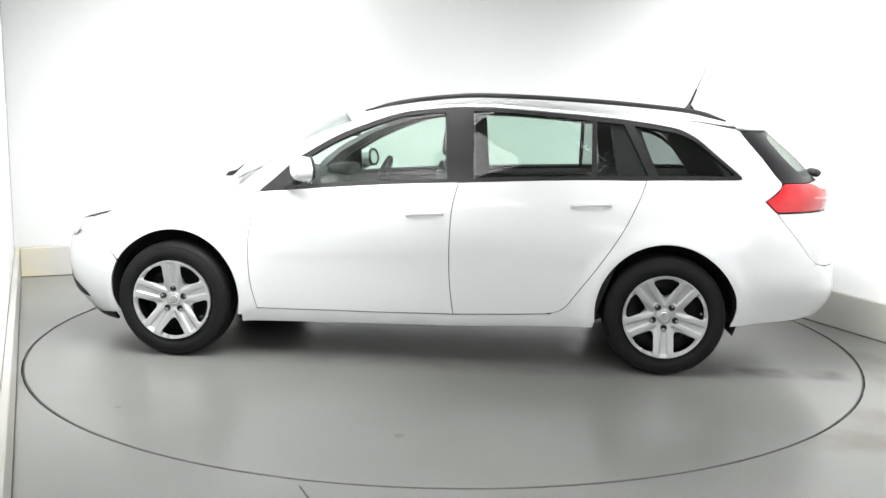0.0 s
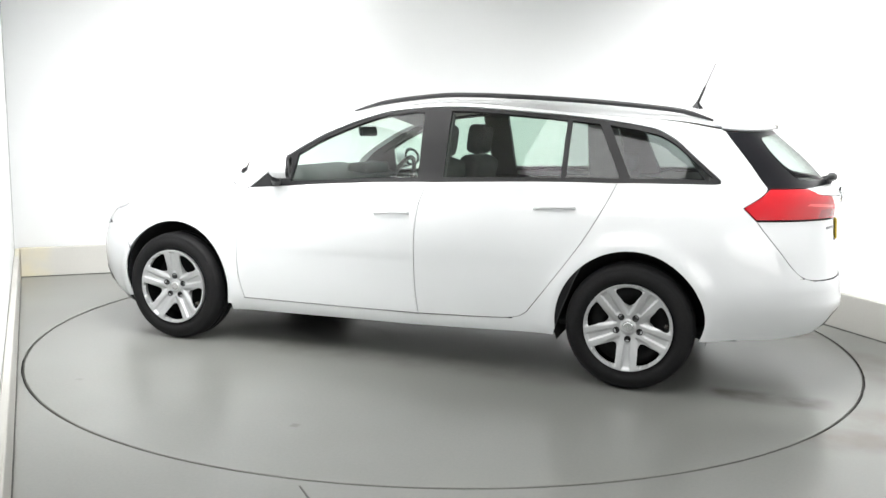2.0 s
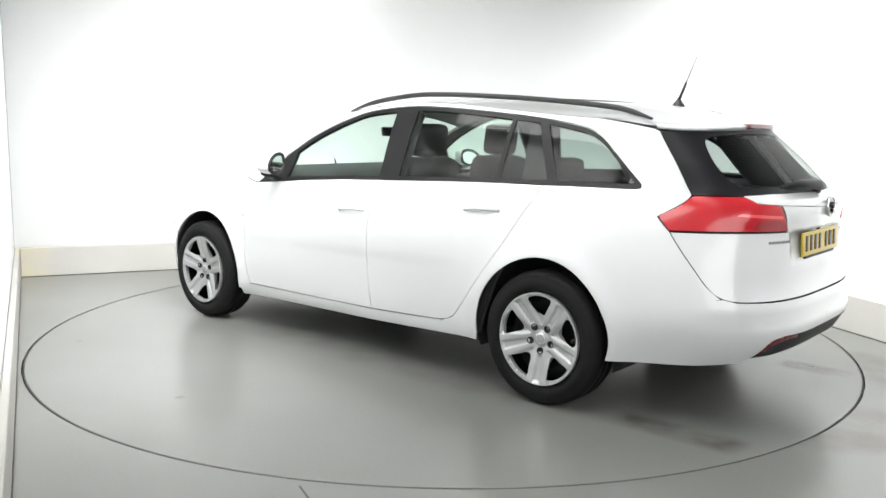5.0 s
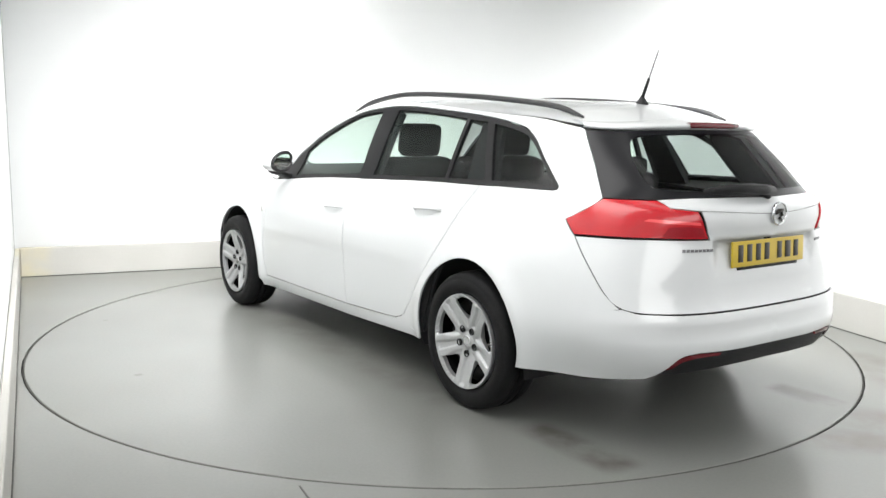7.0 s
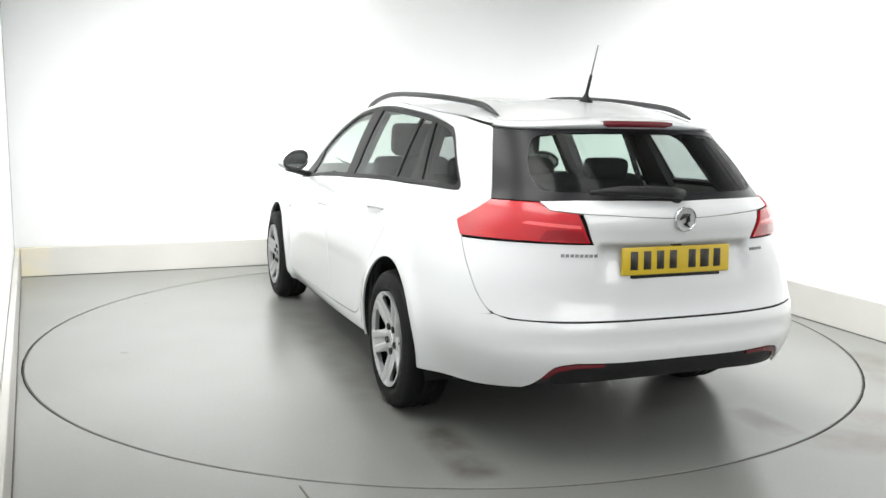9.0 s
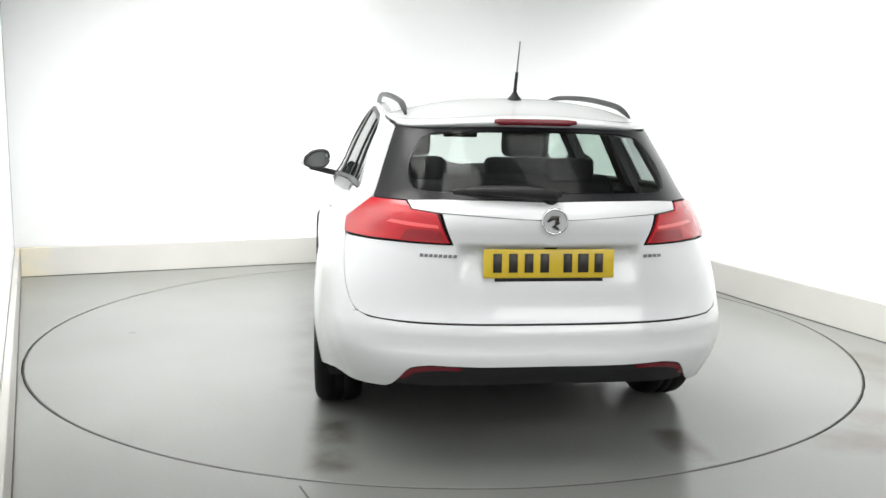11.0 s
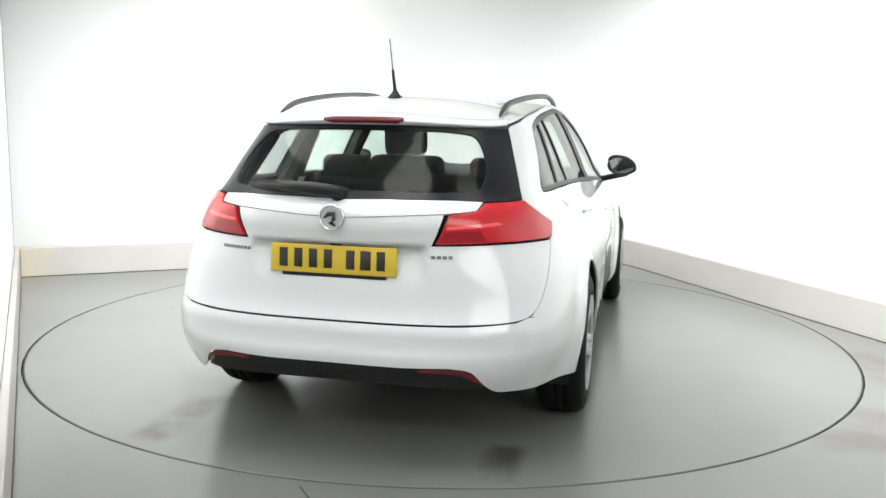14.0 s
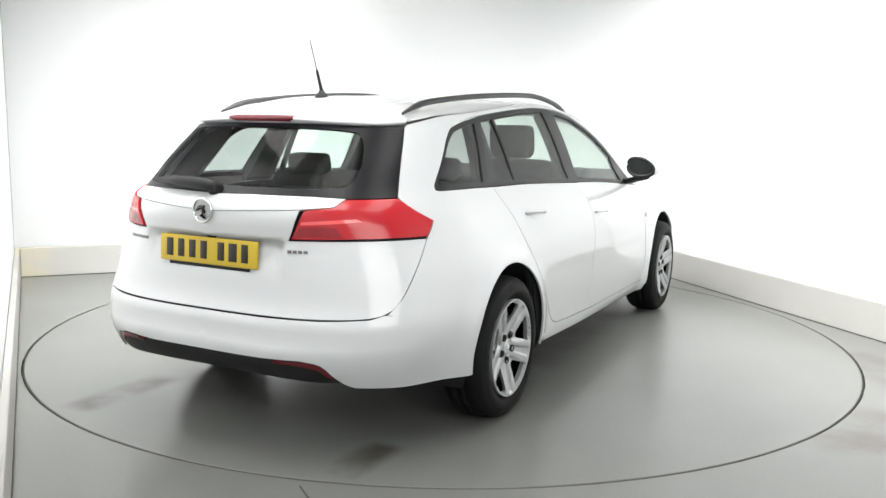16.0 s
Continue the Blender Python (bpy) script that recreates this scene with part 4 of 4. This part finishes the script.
def tail_fittings(car):
    # number plate: figures shown as plain bars
    x0 = tail_x(0.82) - 0.010
    pl = boxed("number_plate", (0.010, 0.520, 0.112), pose(x0 + 0.004, -0.008, 0.818, 0, -3, 0), YELLOW, car, "yellow rear number plate", 0.004)
    for k in range(7):
        y = -0.205 + 0.062 * k + (0.03 if k > 3 else 0)
        boxed("plate_bar", (0.003, 0.034 if k != 5 else 0.042, 0.074), pose(x0 + 0.0098, y - 0.008, 0.821, 0, -3, 0), INK, pl, "", 0.0005, 1)
    boxed("plate_holder", (0.014, 0.43, 0.018), pose(x0 + 0.001, -0.006, 0.757), PLASTIC, car, "black plate holder edge", 0.003)
    # badge: plain ring and blade
    xb = tail_x(0.985) + 0.012
    turn = pose(xb, 0, 0.987, 0, 90, 0)
    bm = lathe(bmesh.new(), [(0.040, -0.012), (0.050, -0.010), (0.052, 0.0), (0.049, 0.006), (0.044, 0.004), (0.043, -0.004)], 40, turn)
    bmesh.ops.recalc_face_normals(bm, faces=bm.faces)
    bd = part("badge", bm, CHROME, car, "round chrome badge ring")
    part("badge_disc", lathe(bmesh.new(), [(0.044, 0.0), (0.030, -0.001), (0.001, -0.001)], 32, turn), SILVER, bd, "pale silver badge disc")
    bm = bmesh.new()
    tube(bm, [(xb + 0.003, -0.030, 0.985), (xb + 0.004, -0.012, 1.000), (xb + 0.005, 0.012, 1.002), (xb + 0.005, 0.010, 0.982), (xb + 0.004, -0.004, 0.968), (xb + 0.003, 0.016, 0.955)], [0.004, 0.009, 0.008, 0.010, 0.009, 0.004], 8)
    part("badge_emblem", bm, INK, bd, "plain dark emblem")
    # model lettering shown as plain bars
    for u0, u1, s, n in ((3.898, 4.048, -1, 8), (3.948, 4.036, 1, 4)):
        for k in range(n):
            a = u0 + (u1 - u0) * k / n
            b = a + (u1 - u0) / n * 0.72
            panel("lettering_bar", [(a, 0.837), (b, 0.837), (b, 0.849), (a, 0.849)], GREY_INK, car, "", s, step=0.03, off=0.003, thick=0.004, fn=gate_skin)
    # rear wiper
    hub = Vector((tail_x(1.062) + 0.004, 0.0, 1.066))
    bm = lathe(bmesh.new(), [(0.030, -0.02), (0.029, 0.012), (0.022, 0.022), (0.001, 0.024)], 18, Matrix.Translation(hub) @ pose(0, 0, 0, 0, 70, 0))
    bmesh.ops.recalc_face_normals(bm, faces=bm.faces)
    wp = part("rear_wiper", bm, PLASTIC, car, "black rear wiper")
    arm = [hub + Vector((0.022, 0.02, 0.016)), hub + Vector((0.024, -0.05, 0.024)), hub + Vector((0.014, -0.18, 0.030)), hub + Vector((-0.012, -0.33, 0.030))]
    part("wiper_arm", tube(bmesh.new(), arm, [0.024, 0.027, 0.022, 0.010], 10, 0.95), PLASTIC, wp)
    bl = [hub + Vector((0.012, 0.04, 0.020)), hub + Vector((0.010, -0.10, 0.026)), hub + Vector((-0.004, -0.25, 0.026)), hub + Vector((-0.030, -0.38, 0.024))]
    part("wiper_blade", tube(bmesh.new(), bl, [0.008, 0.017, 0.017, 0.006], 8, 1.6), PLASTIC, wp, "black wiper blade")


def cabin(car):
    """Seats, dashboard and linings seen through the glass."""
    for s in (1, -1):
        bm = bmesh.new()
        box(bm, (0.52, 0.52, 0.17), pose(1.20, s * 0.37, 0.50, 0, -8, 0), 0.06, 3)
        seat = part("front_seat", bm, CLOTH, car, "charcoal cloth front seat")
        bm = bmesh.new()
        box(bm, (0.16, 0.50, 0.64), pose(1.50, s * 0.37, 0.82, 0, 16, 0), 0.065, 3)
        part("backrest", bm, CLOTH, seat)
        bm = bmesh.new()
        box(bm, (0.115, 0.275, 0.19), pose(1.575, s * 0.37, 1.235, 0, 8, 0), 0.05, 3)
        part("head_restraint", bm, CLOTH, seat)
        for dy in (-0.06, 0.06):
            bm = bmesh.new()
            tube(bm, [(1.56, s * 0.37 + dy, 1.07), (1.575, s * 0.37 + dy, 1.18)], 0.006, 6)
            part("restraint_post", bm, CHROME, seat)
    bm = bmesh.new()
    box(bm, (0.50, 1.28, 0.16), pose(2.15, 0, 0.50, 0, -6, 0), 0.05, 3)
    bench = part("rear_bench", bm, CLOTH, car, "charcoal cloth rear bench")
    bm = bmesh.new()
    box(bm, (0.15, 1.28, 0.58), pose(2.50, 0, 0.80, 0, 18, 0), 0.05, 3)
    part("backrest", bm, CLOTH, bench)
    for y in (-0.40, 0.40):
        bm = bmesh.new()
        box(bm, (0.10, 0.25, 0.11), pose(2.60, y, 1.115, 0, 8, 0), 0.04, 3)
        part("head_restraint", bm, CLOTH, bench)
    bm = bmesh.new()
    box(bm, (0.62, 1.40, 0.30), pose(0.60, 0, 0.86, 0, 8, 0), 0.08, 3)
    box(bm, (0.16, 0.42, 0.10), pose(0.72, 0.37, 1.01), 0.04, 3)
    part("dashboard", bm, TRIM, car, "dark grey dashboard")
    bm = bmesh.new()
    ring = [(0.98 + 0.07 * math.sin(t), 0.37 + 0.185 * math.cos(t), 0.93 + 0.17 * math.sin(t)) for t in (2 * math.pi * k / 32 for k in range(33))]
    tube(bm, ring, 0.016, 8)
    sw = part("steering_wheel", bm, TRIM, car, "dark steering wheel")
    bm = bmesh.new()
    box(bm, (0.05, 0.13, 0.12), pose(0.975, 0.37, 0.92, 0, 22, 0), 0.02)
    box(bm, (0.02, 0.34, 0.04), pose(0.975, 0.37, 0.93, 0, 22, 0), 0.008)
    tube(bm, [(0.97, 0.37, 0.92), (0.78, 0.37, 0.86)], 0.035, 8)
    part("steering_boss", bm, TRIM, sw)
    boxed("inner_mirror", (0.03, 0.25, 0.062), pose(0.86, 0.065, 1.272, 0, -12, 0), PLASTIC, car, "black inner rear-view mirror", 0.014)
    bm = bmesh.new()
    box(bm, (2.9, 1.50, 0.03), pose(1.85, 0, 0.27))
    part("cabin_floor", bm, TRIM, car, "dark carpeted floor")
    bm = bmesh.new()
    box(bm, (3.9, 1.20, 0.04), pose(1.40, 0, 0.235))
    part("underbody", bm, DARK, car, "black underbody")
    boxed("load_cover", (0.92, 1.24, 0.02), pose(3.12, 0, 0.985), TRIM, car, "dark load cover", 0.005)
    for s in (1, -1):
        low = [(0.42, 0.21), (2.43, 0.26), (2.6, 0.72), (3.0, 0.76), (3.2, 0.60), (3.5, 0.60), (3.62, 0.72), (3.46, 0.99), (2.6, 1.035), (1.6, 1.0), (0.75, 0.965), (0.42, 0.93)]
        panel("door_lining", low, TRIM, car, "dark grey inner side lining", s, step=0.10, off=-0.035, thick=0.02)
        pill = [(2.55, 1.05), (2.78, 1.05), (2.66, 1.36), (2.50, 1.365)]
        panel("pillar_lining", pill, TRIM, car, "dark pillar lining", s, step=0.08, off=-0.03, thick=0.03)
        post = [(1.57, 1.0), (1.74, 1.0), (1.72, 1.41), (1.54, 1.41)]
        panel("pillar_lining", post, TRIM, car, "dark pillar lining", s, step=0.08, off=-0.03, thick=0.03)
        dp = [(3.22, 1.04), (3.50, 1.05), (3.43, 1.32), (3.10, 1.33), (3.05, 1.28)]
        panel("pillar_lining", dp, TRIM, car, "dark pillar lining", s, step=0.08, off=-0.03, thick=0.02)
        ap = [(0.42, 0.98), (0.60, 1.125), (0.86, 1.268), (1.1, 1.36), (1.25, 1.38), (0.93, 1.26), (0.68, 1.12), (0.55, 1.0)]
        panel("pillar_lining", ap, TRIM, car, "dark pillar lining", s, step=0.08, off=-0.02, thick=0.02)
    # dark backing behind the seams of the outer skin
    for s in (1, -1):
        back = [(0.40, 0.22), (2.42, 0.26), (2.60, 0.74), (3.02, 0.74), (3.25, 0.50), (3.3, 0.32), (3.74, 0.34), (3.86, 0.44), (U_TAIL, 0.44), (U_TAIL, 1.0), (3.80, 1.0), (3.5, 1.03), (0.45, 0.93)]
        panel("inner_skin", back, DARK, car, "dark inner skin behind the seams", s, step=0.09, off=-0.024, thick=0.004)
    for s in (1, -1):
        nb = [(0.40, 0.80), (0.3, 0.94), (-0.5, 0.80), (-1.3, 0.66), (U_NOSE, 0.66), (U_NOSE, 0.2), (-0.6, 0.22), (-0.48, 0.42), (-0.42, 0.56), (-0.34, 0.65), (-0.2, 0.735), (0.0, 0.775), (0.2, 0.74)]
        bm = bmesh.new()
        shell(bm, sheet(nb, (), 0.09), skin_map(lambda u, z: skin(max(u, U_NOSE), z), -0.012), s, 0.004)
        part("inner_skin", bm, WHITE, car, "white inner skin behind the front seams")


def build_car():
    car = hub_empty("estate_car")
    tagged(car, "white five-door estate car parked on the turntable", "car")
    for s in (1, -1):
        side_panels(car, s)
        door_mirror(car, s)
        wheel(car, 0.0, s, 36)
        wheel(car, 2.815, s, 0)
    ends(car)
    spoiler(car)
    roof_fittings(car)
    tail_fittings(car)
    cabin(car)
    for ob in car.children_recursive:
        if ob.type == "MESH":
            for v in ob.data.vertices:
                v.co.z += (0.017 - 0.030 * ease((v.co.x - 2.95) / 0.42)) * ease((v.co.z - 1.02) / 0.34)
    return car


estate = build_car()

# ---- motion: table and car turn together at an even pace ----
AXIS = Matrix.Translation((-1.507, 0.111, 0.03))


def motions():
    rows = []
    for k in range(65):
        t = 0.25 * k
        rows.append((t, pose(0, 0, 0, 0, 0, -5.804 - 6.975 * t)))
    walk(table, [(t, Matrix.Translation(HUB) @ m) for t, m in rows])
    walk(estate, [(t, m @ AXIS) for t, m in rows])


motions()
